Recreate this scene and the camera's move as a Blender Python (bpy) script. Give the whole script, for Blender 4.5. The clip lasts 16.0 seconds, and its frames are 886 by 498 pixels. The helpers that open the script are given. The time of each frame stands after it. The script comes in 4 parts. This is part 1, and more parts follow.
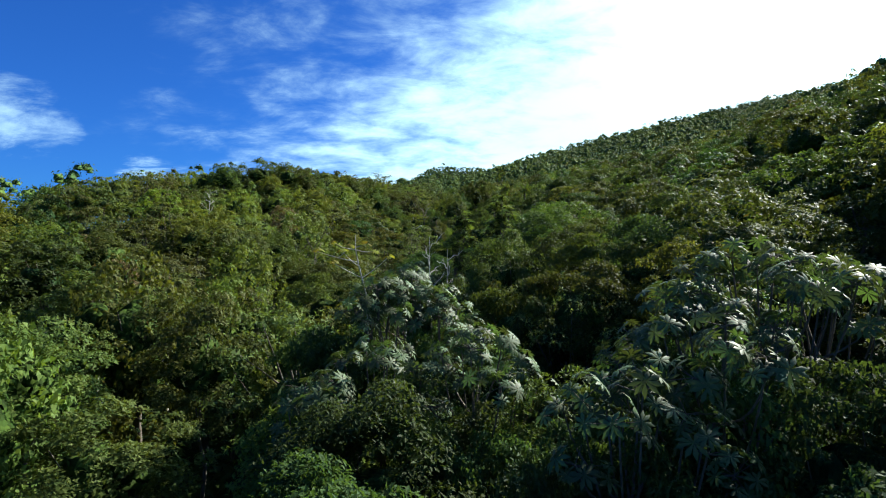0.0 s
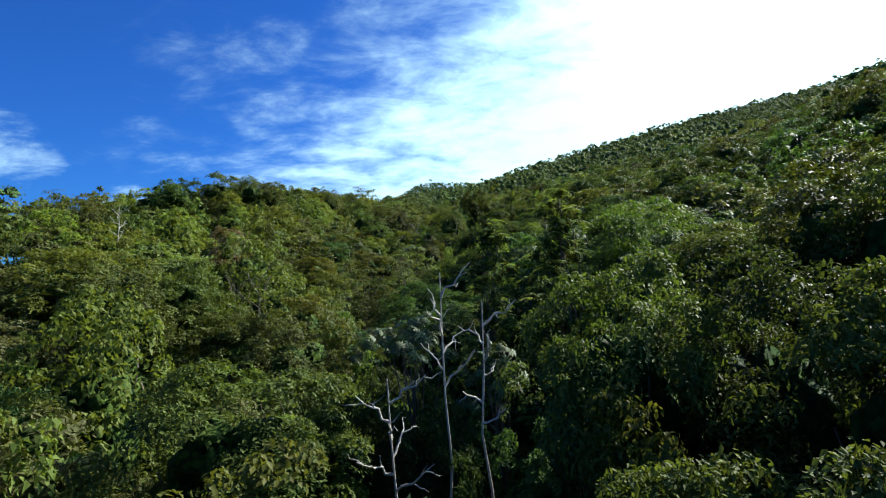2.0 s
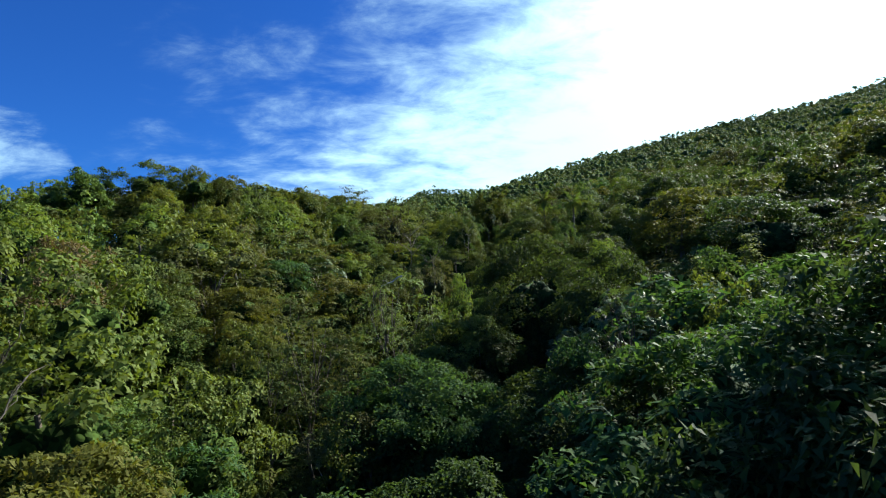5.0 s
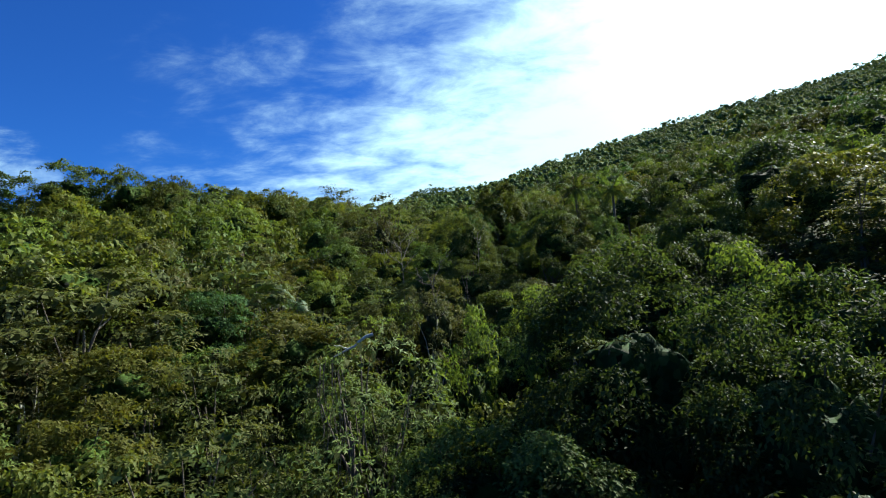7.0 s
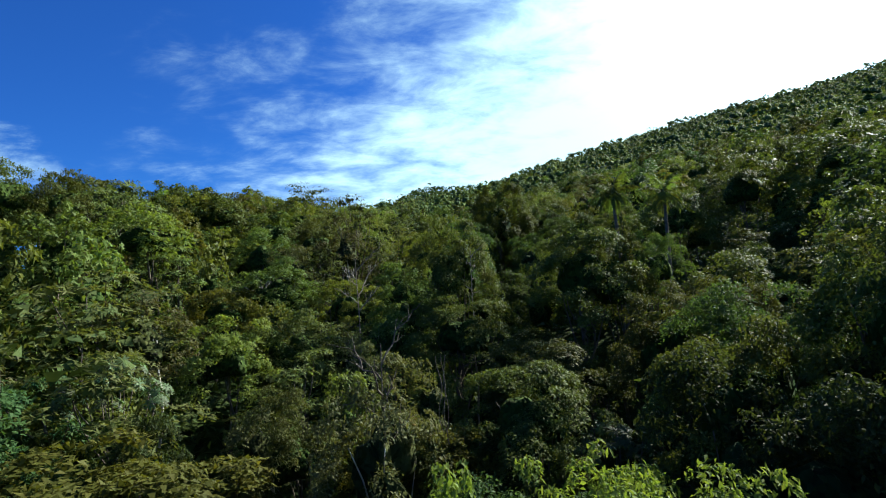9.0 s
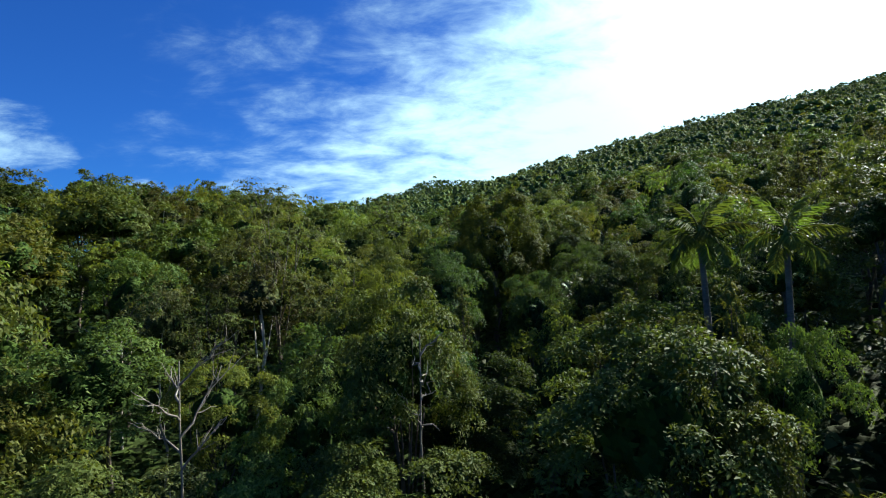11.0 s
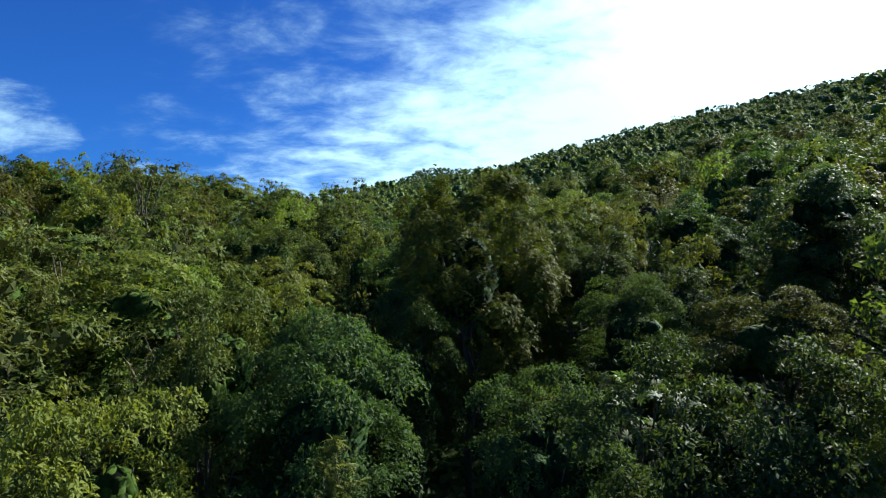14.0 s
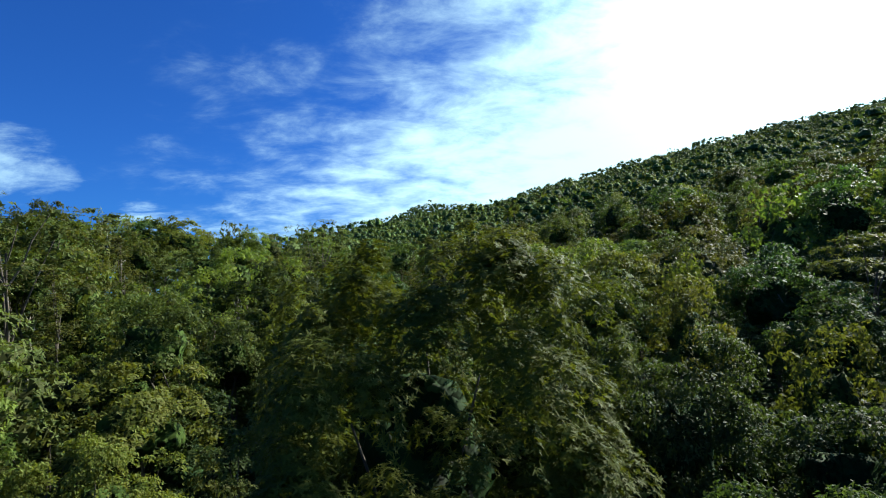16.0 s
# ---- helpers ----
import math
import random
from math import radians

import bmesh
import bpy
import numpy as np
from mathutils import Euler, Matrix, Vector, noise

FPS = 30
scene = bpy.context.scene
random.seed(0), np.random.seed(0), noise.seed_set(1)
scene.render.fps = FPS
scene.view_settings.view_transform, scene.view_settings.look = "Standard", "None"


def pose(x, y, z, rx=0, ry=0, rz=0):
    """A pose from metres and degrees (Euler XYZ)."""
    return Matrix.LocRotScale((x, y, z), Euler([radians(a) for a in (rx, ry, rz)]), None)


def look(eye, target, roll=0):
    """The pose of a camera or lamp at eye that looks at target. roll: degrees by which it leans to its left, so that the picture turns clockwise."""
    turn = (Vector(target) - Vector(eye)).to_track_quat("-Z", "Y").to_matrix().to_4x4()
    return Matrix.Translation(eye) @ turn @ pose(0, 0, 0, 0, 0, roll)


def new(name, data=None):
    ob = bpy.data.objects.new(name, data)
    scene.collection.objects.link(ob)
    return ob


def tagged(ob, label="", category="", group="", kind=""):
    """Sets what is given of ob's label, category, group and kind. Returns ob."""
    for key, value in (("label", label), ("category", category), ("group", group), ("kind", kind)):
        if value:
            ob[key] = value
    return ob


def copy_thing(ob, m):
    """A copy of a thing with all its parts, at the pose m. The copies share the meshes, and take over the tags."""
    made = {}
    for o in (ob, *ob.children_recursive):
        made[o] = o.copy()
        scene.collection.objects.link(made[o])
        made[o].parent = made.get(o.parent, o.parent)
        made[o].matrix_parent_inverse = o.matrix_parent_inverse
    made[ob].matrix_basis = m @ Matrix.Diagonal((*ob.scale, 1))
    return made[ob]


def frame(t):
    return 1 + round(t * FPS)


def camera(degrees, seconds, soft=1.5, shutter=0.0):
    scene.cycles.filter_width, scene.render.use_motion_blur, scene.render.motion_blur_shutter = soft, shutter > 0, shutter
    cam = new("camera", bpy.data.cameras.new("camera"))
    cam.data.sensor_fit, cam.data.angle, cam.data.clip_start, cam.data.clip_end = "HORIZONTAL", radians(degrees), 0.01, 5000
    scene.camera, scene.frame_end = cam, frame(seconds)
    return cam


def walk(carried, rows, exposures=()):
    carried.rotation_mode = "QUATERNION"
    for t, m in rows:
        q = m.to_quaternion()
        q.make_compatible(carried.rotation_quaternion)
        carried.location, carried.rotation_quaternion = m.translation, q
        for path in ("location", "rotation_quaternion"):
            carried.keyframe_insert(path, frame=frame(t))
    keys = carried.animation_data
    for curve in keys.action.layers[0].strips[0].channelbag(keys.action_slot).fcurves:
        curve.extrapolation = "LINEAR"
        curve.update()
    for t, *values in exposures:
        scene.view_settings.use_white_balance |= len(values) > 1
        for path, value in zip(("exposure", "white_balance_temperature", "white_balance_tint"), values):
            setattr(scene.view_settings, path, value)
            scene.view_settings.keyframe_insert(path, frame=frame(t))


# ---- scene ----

# ---------------------------------------------------------------- camera
cam = camera(79.0, 16.0, soft=1.1, shutter=0.0)
# seconds, x, y, z, yaw to the left, pitch up, roll
PATH = [
    (0, -0.00, 0.00, -0.00, 0.01, 0.32, -0.73),
    (0.5, -0.60, 5.72, 0.22, -0.77, 0.71, -2.53),
    (1, -0.98, 11.30, 0.50, -1.20, 1.45, -3.24),
    (1.5, -1.16, 16.46, 0.82, -1.27, 1.92, -3.32),
    (2, -1.26, 21.70, 1.32, -1.20, 2.10, -3.03),
    (2.5, -1.26, 26.76, 1.86, -1.09, 2.20, -2.57),
    (3, -1.24, 31.72, 2.50, -1.04, 2.34, -2.14),
    (3.5, -1.20, 36.48, 2.96, -1.04, 2.69, -1.79),
    (4, -1.08, 41.02, 3.38, -1.06, 2.90, -1.65),
    (6.5, -1.28, 64.74, 5.94, -0.93, 2.83, -3.58),
    (7, -1.02, 69.48, 6.48, -1.05, 2.79, -4.50),
    (7.5, -0.64, 74.16, 7.14, -1.18, 2.79, -4.89),
    (8, -0.18, 78.66, 7.92, -1.17, 2.78, -4.82),
    (8.5, 0.48, 83.10, 8.68, -1.10, 2.76, -4.46),
    (9, 1.16, 87.60, 9.54, -1.03, 2.67, -3.96),
    (11.5, 5.54, 111.22, 14.70, -0.28, 1.48, -1.73),
    (12, 6.22, 115.14, 15.22, -0.25, 0.93, -1.47),
    (12.5, 6.90, 118.96, 15.66, -0.26, 0.64, -1.25),
    (13, 7.56, 122.82, 16.06, -0.27, 0.57, -1.04),
    (13.5, 8.14, 126.64, 16.40, -0.21, 0.60, -0.90),
    (14, 8.68, 130.60, 16.72, -0.17, 0.75, -0.95),
    (14.5, 9.14, 134.58, 17.24, -0.32, 1.78, -1.21),
    (15, 9.60, 138.38, 17.92, -0.44, 3.19, -1.48),
    (15.5, 10.02, 141.92, 18.68, -0.54, 4.12, -1.75),
    (16, 10.42, 145.18, 19.52, -0.53, 4.48, -1.81),
]


def drone(x, y, z, yaw, pitch, roll):
    ahead = Vector((-math.sin(radians(yaw)) * math.cos(radians(pitch)),
                    math.cos(radians(yaw)) * math.cos(radians(pitch)), math.sin(radians(pitch))))
    eye = Vector((x, y, z))
    return look(eye, eye + ahead * 2, roll)


walk(cam, [(t, drone(*row)) for t, *row in PATH],
     exposures=[(0, 1.28), (4, 1.23), (7, 1.18), (9, 1.19), (11.5, 1.15), (14.5, 1.18), (15.5, 1.15), (16, 1.13)])

# ---------------------------------------------------------------- sky and sun
SUN_AZ, SUN_EL = 53.0, 35.0   # degrees right of the flight, above the level
sun_dir = Vector((math.sin(radians(SUN_AZ)) * math.cos(radians(SUN_EL)),
                  math.cos(radians(SUN_AZ)) * math.cos(radians(SUN_EL)), math.sin(radians(SUN_EL))))
sun = new("sun", bpy.data.lights.new("sun", "SUN"))
sun.data.energy, sun.data.angle, sun.data.color = 5.0, radians(0.6), (1.0, 0.96, 0.86)
sun.matrix_basis = look(sun_dir * 50, (0, 0, 0))

world = bpy.data.worlds.new("sky")
scene.world = world
world.use_nodes = True
W = world.node_tree
W.nodes.clear()


def wnode(kind, **sets):
    n = W.nodes.new(kind)
    for key, value in sets.items():
        n.inputs[key].default_value = value
    return n


def wmath(op, a, b=None, c=None, clamp=False):
    n = W.nodes.new("ShaderNodeMath")
    n.operation, n.use_clamp = op, clamp
    for i, v in enumerate((a, b, c)):
        if v is None:
            continue
        if isinstance(v, (int, float)):
            n.inputs[i].default_value = v
        else:
            W.links.new(v, n.inputs[i])
    return n.outputs[0]


sky = W.nodes.new("ShaderNodeTexSky")
sky.sky_type, sky.sun_disc = "NISHITA", False
sky.sun_elevation, sky.sun_rotation = radians(SUN_EL), radians(SUN_AZ)
sky.air_density, sky.dust_density, sky.ozone_density = 1.0, 0.3, 2.5
coord = W.nodes.new("ShaderNodeTexCoord")
split = W.nodes.new("ShaderNodeSeparateXYZ")
W.links.new(coord.outputs["Generated"], split.inputs[0])
X, Y, Z = split.outputs
# flat cloud layer: the view direction meets a plane high above
up = wmath("MAXIMUM", wmath("ADD", Z, 0.22), 0.05)
flat = W.nodes.new("ShaderNodeCombineXYZ")
W.links.new(wmath("DIVIDE", X, up), flat.inputs[0])
W.links.new(wmath("DIVIDE", Y, up), flat.inputs[1])


def cloud_noise(scale, detail, rough, sx, sy, turn, seed):
    m = W.nodes.new("ShaderNodeMapping")
    m.inputs["Scale"].default_value = (sx, sy, 1)
    m.inputs["Rotation"].default_value = (0, 0, radians(turn))
    m.inputs["Location"].default_value = (seed, seed * 0.7, seed)
    W.links.new(flat.outputs[0], m.inputs[0])
    n = wnode("ShaderNodeTexNoise", Scale=scale, Detail=detail, Roughness=rough, Distortion=0.35)
    W.links.new(m.outputs[0], n.inputs["Vector"])
    return n.outputs[0]


streak = cloud_noise(4.2, 9, 0.68, 0.75, 1.15, -25, 3.1)
ripple = cloud_noise(1.8, 3, 0.5, 0.8, 1.2, -25, 1.7)
dapple = cloud_noise(7.0, 3, 0.5, 1.0, 1.0, 10, 5.3)
broad = cloud_noise(0.9, 4, 0.55, 1.0, 0.7, 25, 8.4)
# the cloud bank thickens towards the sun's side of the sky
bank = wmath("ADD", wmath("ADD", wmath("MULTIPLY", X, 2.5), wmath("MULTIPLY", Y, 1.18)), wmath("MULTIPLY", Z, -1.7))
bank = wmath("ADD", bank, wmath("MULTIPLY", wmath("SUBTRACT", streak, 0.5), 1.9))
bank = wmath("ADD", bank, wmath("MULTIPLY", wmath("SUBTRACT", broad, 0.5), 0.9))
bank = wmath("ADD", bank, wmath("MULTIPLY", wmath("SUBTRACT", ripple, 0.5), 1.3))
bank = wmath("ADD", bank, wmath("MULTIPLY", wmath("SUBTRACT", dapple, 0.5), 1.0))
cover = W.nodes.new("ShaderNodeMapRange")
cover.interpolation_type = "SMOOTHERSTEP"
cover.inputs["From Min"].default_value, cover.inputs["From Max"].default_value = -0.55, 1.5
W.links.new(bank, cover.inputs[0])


def small_cloud(way, reach, amount):
    """A small cloud of its own low in the blue."""
    d = W.nodes.new("ShaderNodeVectorMath")
    d.operation = "DOT_PRODUCT"
    d.inputs[1].default_value = Vector(way).normalized()
    W.links.new(coord.outputs["Generated"], d.inputs[0])
    r = W.nodes.new("ShaderNodeMapRange")
    r.interpolation_type = "SMOOTHSTEP"
    r.inputs["From Min"].default_value, r.inputs["From Max"].default_value = math.cos(radians(reach)), 1.0015
    r.inputs["To Max"].default_value = amount
    W.links.new(wmath("ADD", d.outputs["Value"], wmath("MULTIPLY", wmath("SUBTRACT", streak, 0.5), 0.007)), r.inputs[0])
    return r.outputs[0]


mask = cover.outputs[0]
for way, reach, amount in (((-0.622, 0.765, 0.205), 3.4, 0.6), ((-0.59, 0.785, 0.195), 3.2, 0.5), ((-0.478, 0.87, 0.125), 2.5, 0.75), ((-0.435, 0.89, 0.115), 1.8, 0.5)):
    mask = wmath("MAXIMUM", mask, small_cloud(way, reach, amount), clamp=True)
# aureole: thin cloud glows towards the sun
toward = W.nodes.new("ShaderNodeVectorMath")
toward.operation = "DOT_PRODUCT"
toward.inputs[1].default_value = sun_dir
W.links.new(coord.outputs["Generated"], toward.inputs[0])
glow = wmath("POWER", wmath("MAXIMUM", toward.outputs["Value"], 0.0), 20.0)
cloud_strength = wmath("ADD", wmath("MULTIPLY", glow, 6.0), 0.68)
tone = W.nodes.new("ShaderNodeMix")
tone.data_type, tone.blend_type = "RGBA", "MULTIPLY"
tone.inputs["Factor"].default_value = 1.0
tone.inputs["B"].default_value = (0.14, 0.50, 1.2, 1)
W.links.new(sky.outputs[0], tone.inputs["A"])
blue = W.nodes.new("ShaderNodeBackground")
blue.inputs["Strength"].default_value = 0.0505
W.links.new(tone.outputs["Result"], blue.inputs[0])
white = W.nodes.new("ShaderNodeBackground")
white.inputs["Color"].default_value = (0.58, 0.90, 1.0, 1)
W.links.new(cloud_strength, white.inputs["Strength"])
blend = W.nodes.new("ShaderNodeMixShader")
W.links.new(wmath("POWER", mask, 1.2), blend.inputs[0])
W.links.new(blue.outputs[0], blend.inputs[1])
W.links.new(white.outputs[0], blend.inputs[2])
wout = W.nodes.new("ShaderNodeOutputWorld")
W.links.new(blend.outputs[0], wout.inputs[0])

# ---------------------------------------------------------------- materials


def material(name):
    m = bpy.data.materials.new(name)
    m.use_nodes = True
    m.node_tree.nodes.clear()
    return m, m.node_tree


def leaf_material(name, dark, mid, light, gloss=0.6, through_light=0.3, old=None, shine=0.08):
    """Leaves: colour varies leaf by leaf, plant by plant and in patches; light shines through them."""
    m, T = material(name)
    geo = T.nodes.new("ShaderNodeNewGeometry")
    info = T.nodes.new("ShaderNodeObjectInfo")
    tc = T.nodes.new("ShaderNodeTexCoord")
    patch = T.nodes.new("ShaderNodeTexNoise")
    patch.inputs["Scale"].default_value, patch.inputs["Detail"].default_value = 0.9, 3
    T.links.new(tc.outputs["Object"], patch.inputs["Vector"])
    add = T.nodes.new("ShaderNodeMath")
    add.operation = "MULTIPLY_ADD"
    add.inputs[1].default_value = 0.4
    T.links.new(geo.outputs["Random Per Island"], add.inputs[0])
    shift = T.nodes.new("ShaderNodeMath")
    shift.operation = "MULTIPLY_ADD"
    shift.inputs[1].default_value, shift.inputs[2].default_value = 1.1, -0.2
    T.links.new(patch.outputs[0], shift.inputs[0])
    T.links.new(shift.outputs[0], add.inputs[2])
    ramp = T.nodes.new("ShaderNodeValToRGB")
    e = ramp.color_ramp.elements
    e[0].position, e[0].color = 0.12, (*dark, 1)
    e[1].position, e[1].color = 0.92, (*light, 1)
    e.new(0.5).color = (*mid, 1)
    if old:
        e.new(0.985).color = (*old, 1)
    T.links.new(add.outputs[0], ramp.inputs[0])
    hue = T.nodes.new("ShaderNodeHueSaturation")
    mr = T.nodes.new("ShaderNodeMapRange")
    mr.inputs["To Min"].default_value, mr.inputs["To Max"].default_value = 0.435, 0.495
    T.links.new(info.outputs["Random"], mr.inputs[0])
    T.links.new(mr.outputs[0], hue.inputs["Hue"])
    val = T.nodes.new("ShaderNodeMath")
    val.operation = "MULTIPLY_ADD"
    val.inputs[1].default_value, val.inputs[2].default_value = 0.72, 0.62
    T.links.new(info.outputs["Random"], val.inputs[0])
    hue.inputs["Saturation"].default_value = 0.93
    T.links.new(val.outputs[0], hue.inputs["Value"])
    T.links.new(ramp.outputs[0], hue.inputs["Color"])
    body = T.nodes.new("ShaderNodeBsdfPrincipled")
    body.inputs["Roughness"].default_value = gloss
    body.inputs["Specular IOR Level"].default_value = shine
    T.links.new(hue.outputs[0], body.inputs["Base Color"])
    bright = T.nodes.new("ShaderNodeMix")
    bright.data_type, bright.blend_type = "RGBA", "MULTIPLY"
    bright.inputs["Factor"].default_value = 1.0
    bright.inputs["B"].default_value = (1.5, 1.45, 0.6, 1)
    T.links.new(hue.outputs[0], bright.inputs["A"])
    trans = T.nodes.new("ShaderNodeBsdfTranslucent")
    T.links.new(bright.outputs["Result"], trans.inputs["Color"])
    mix = T.nodes.new("ShaderNodeMixShader")
    mix.inputs[0].default_value = through_light
    T.links.new(body.outputs[0], mix.inputs[1])
    T.links.new(trans.outputs[0], mix.inputs[2])
    out = T.nodes.new("ShaderNodeOutputMaterial")
    T.links.new(mix.outputs[0], out.inputs[0])
    return m


def rough_material(name, dark, light, scale, bump=0.4, rough=0.85, stretch=(1, 1, 1)):
    m, T = material(name)
    tc = T.nodes.new("ShaderNodeTexCoord")
    mp = T.nodes.new("ShaderNodeMapping")
    mp.inputs["Scale"].default_value = stretch
    T.links.new(tc.outputs["Object"], mp.inputs[0])
    n1 = T.nodes.new("ShaderNodeTexNoise")
    n1.inputs["Scale"].default_value, n1.inputs["Detail"].default_value = scale, 8
    n2 = T.nodes.new("ShaderNodeTexNoise")
    n2.inputs["Scale"].default_value, n2.inputs["Detail"].default_value = scale * 0.13, 4
    T.links.new(mp.outputs[0], n1.inputs["Vector"])
    T.links.new(mp.outputs[0], n2.inputs["Vector"])
    add = T.nodes.new("ShaderNodeMath")
    add.operation = "MULTIPLY_ADD"
    add.inputs[1].default_value = 0.5
    T.links.new(n1.outputs[0], add.inputs[0])
    half = T.nodes.new("ShaderNodeMath")
    half.operation = "MULTIPLY"
    half.inputs[1].default_value = 0.5
    T.links.new(n2.outputs[0], half.inputs[0])
    T.links.new(half.outputs[0], add.inputs[2])
    ramp = T.nodes.new("ShaderNodeValToRGB")
    e = ramp.color_ramp.elements
    e[0].position, e[0].color = 0.32, (*dark, 1)
    e[1].position, e[1].color = 0.68, (*light, 1)
    T.links.new(add.outputs[0], ramp.inputs[0])
    body = T.nodes.new("ShaderNodeBsdfPrincipled")
    body.inputs["Roughness"].default_value = rough
    body.inputs["Specular IOR Level"].default_value = 0.15
    T.links.new(ramp.outputs[0], body.inputs["Base Color"])
    b = T.nodes.new("ShaderNodeBump")
    b.inputs["Strength"].default_value, b.inputs["Distance"].default_value = bump, 0.06
    T.links.new(n1.outputs[0], b.inputs["Height"])
    T.links.new(b.outputs[0], body.inputs["Normal"])
    out = T.nodes.new("ShaderNodeOutputMaterial")
    T.links.new(body.outputs[0], out.inputs[0])
    return m


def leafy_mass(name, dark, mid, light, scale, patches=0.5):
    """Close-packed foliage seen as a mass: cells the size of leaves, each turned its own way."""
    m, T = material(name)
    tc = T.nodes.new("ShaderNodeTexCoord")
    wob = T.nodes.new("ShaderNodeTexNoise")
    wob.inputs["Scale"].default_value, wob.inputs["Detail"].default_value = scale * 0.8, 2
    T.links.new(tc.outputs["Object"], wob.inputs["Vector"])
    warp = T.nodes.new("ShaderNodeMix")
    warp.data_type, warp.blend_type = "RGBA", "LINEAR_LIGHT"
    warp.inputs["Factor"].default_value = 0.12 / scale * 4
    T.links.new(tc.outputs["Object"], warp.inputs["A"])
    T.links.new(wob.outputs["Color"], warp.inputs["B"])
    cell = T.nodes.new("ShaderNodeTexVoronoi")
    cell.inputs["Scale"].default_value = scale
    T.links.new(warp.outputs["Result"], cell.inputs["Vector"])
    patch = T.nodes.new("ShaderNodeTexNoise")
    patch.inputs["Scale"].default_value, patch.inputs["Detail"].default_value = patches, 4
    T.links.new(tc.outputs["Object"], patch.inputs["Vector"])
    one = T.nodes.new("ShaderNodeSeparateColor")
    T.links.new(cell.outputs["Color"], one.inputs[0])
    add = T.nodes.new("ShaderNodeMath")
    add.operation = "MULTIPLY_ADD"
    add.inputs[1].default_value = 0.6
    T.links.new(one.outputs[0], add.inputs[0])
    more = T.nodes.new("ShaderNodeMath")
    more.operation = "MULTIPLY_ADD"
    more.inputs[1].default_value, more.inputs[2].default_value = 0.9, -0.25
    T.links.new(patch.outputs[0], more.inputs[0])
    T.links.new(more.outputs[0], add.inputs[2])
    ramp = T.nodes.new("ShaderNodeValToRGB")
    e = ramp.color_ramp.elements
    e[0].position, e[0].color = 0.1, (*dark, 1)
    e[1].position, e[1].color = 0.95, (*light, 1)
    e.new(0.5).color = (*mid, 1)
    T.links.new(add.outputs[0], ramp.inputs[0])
    geo = T.nodes.new("ShaderNodeNewGeometry")
    turn = T.nodes.new("ShaderNodeVectorMath")
    turn.operation = "MULTIPLY_ADD"
    turn.inputs[1].default_value, turn.inputs[2].default_value = (1.7, 1.7, 1.7), (-0.85, -0.85, -0.75)
    T.links.new(cell.outputs["Color"], turn.inputs[0])
    both = T.nodes.new("ShaderNodeVectorMath")
    T.links.new(geo.outputs["Normal"], both.inputs[0])
    T.links.new(turn.outputs[0], both.inputs[1])
    norm = T.nodes.new("ShaderNodeVectorMath")
    norm.operation = "NORMALIZE"
    T.links.new(both.outputs[0], norm.inputs[0])
    b = T.nodes.new("ShaderNodeBump")
    b.invert = True
    b.inputs["Strength"].default_value, b.inputs["Distance"].default_value = 0.35, 0.5 / scale
    T.links.new(cell.outputs["Distance"], b.inputs["Height"])
    T.links.new(norm.outputs[0], b.inputs["Normal"])
    body = T.nodes.new("ShaderNodeBsdfPrincipled")
    body.inputs["Roughness"].default_value = 0.8
    body.inputs["Specular IOR Level"].default_value = 0.08
    T.links.new(ramp.outputs[0], body.inputs["Base Color"])
    T.links.new(b.outputs[0], body.inputs["Normal"])
    out = T.nodes.new("ShaderNodeOutputMaterial")
    T.links.new(body.outputs[0], out.inputs[0])
    return m


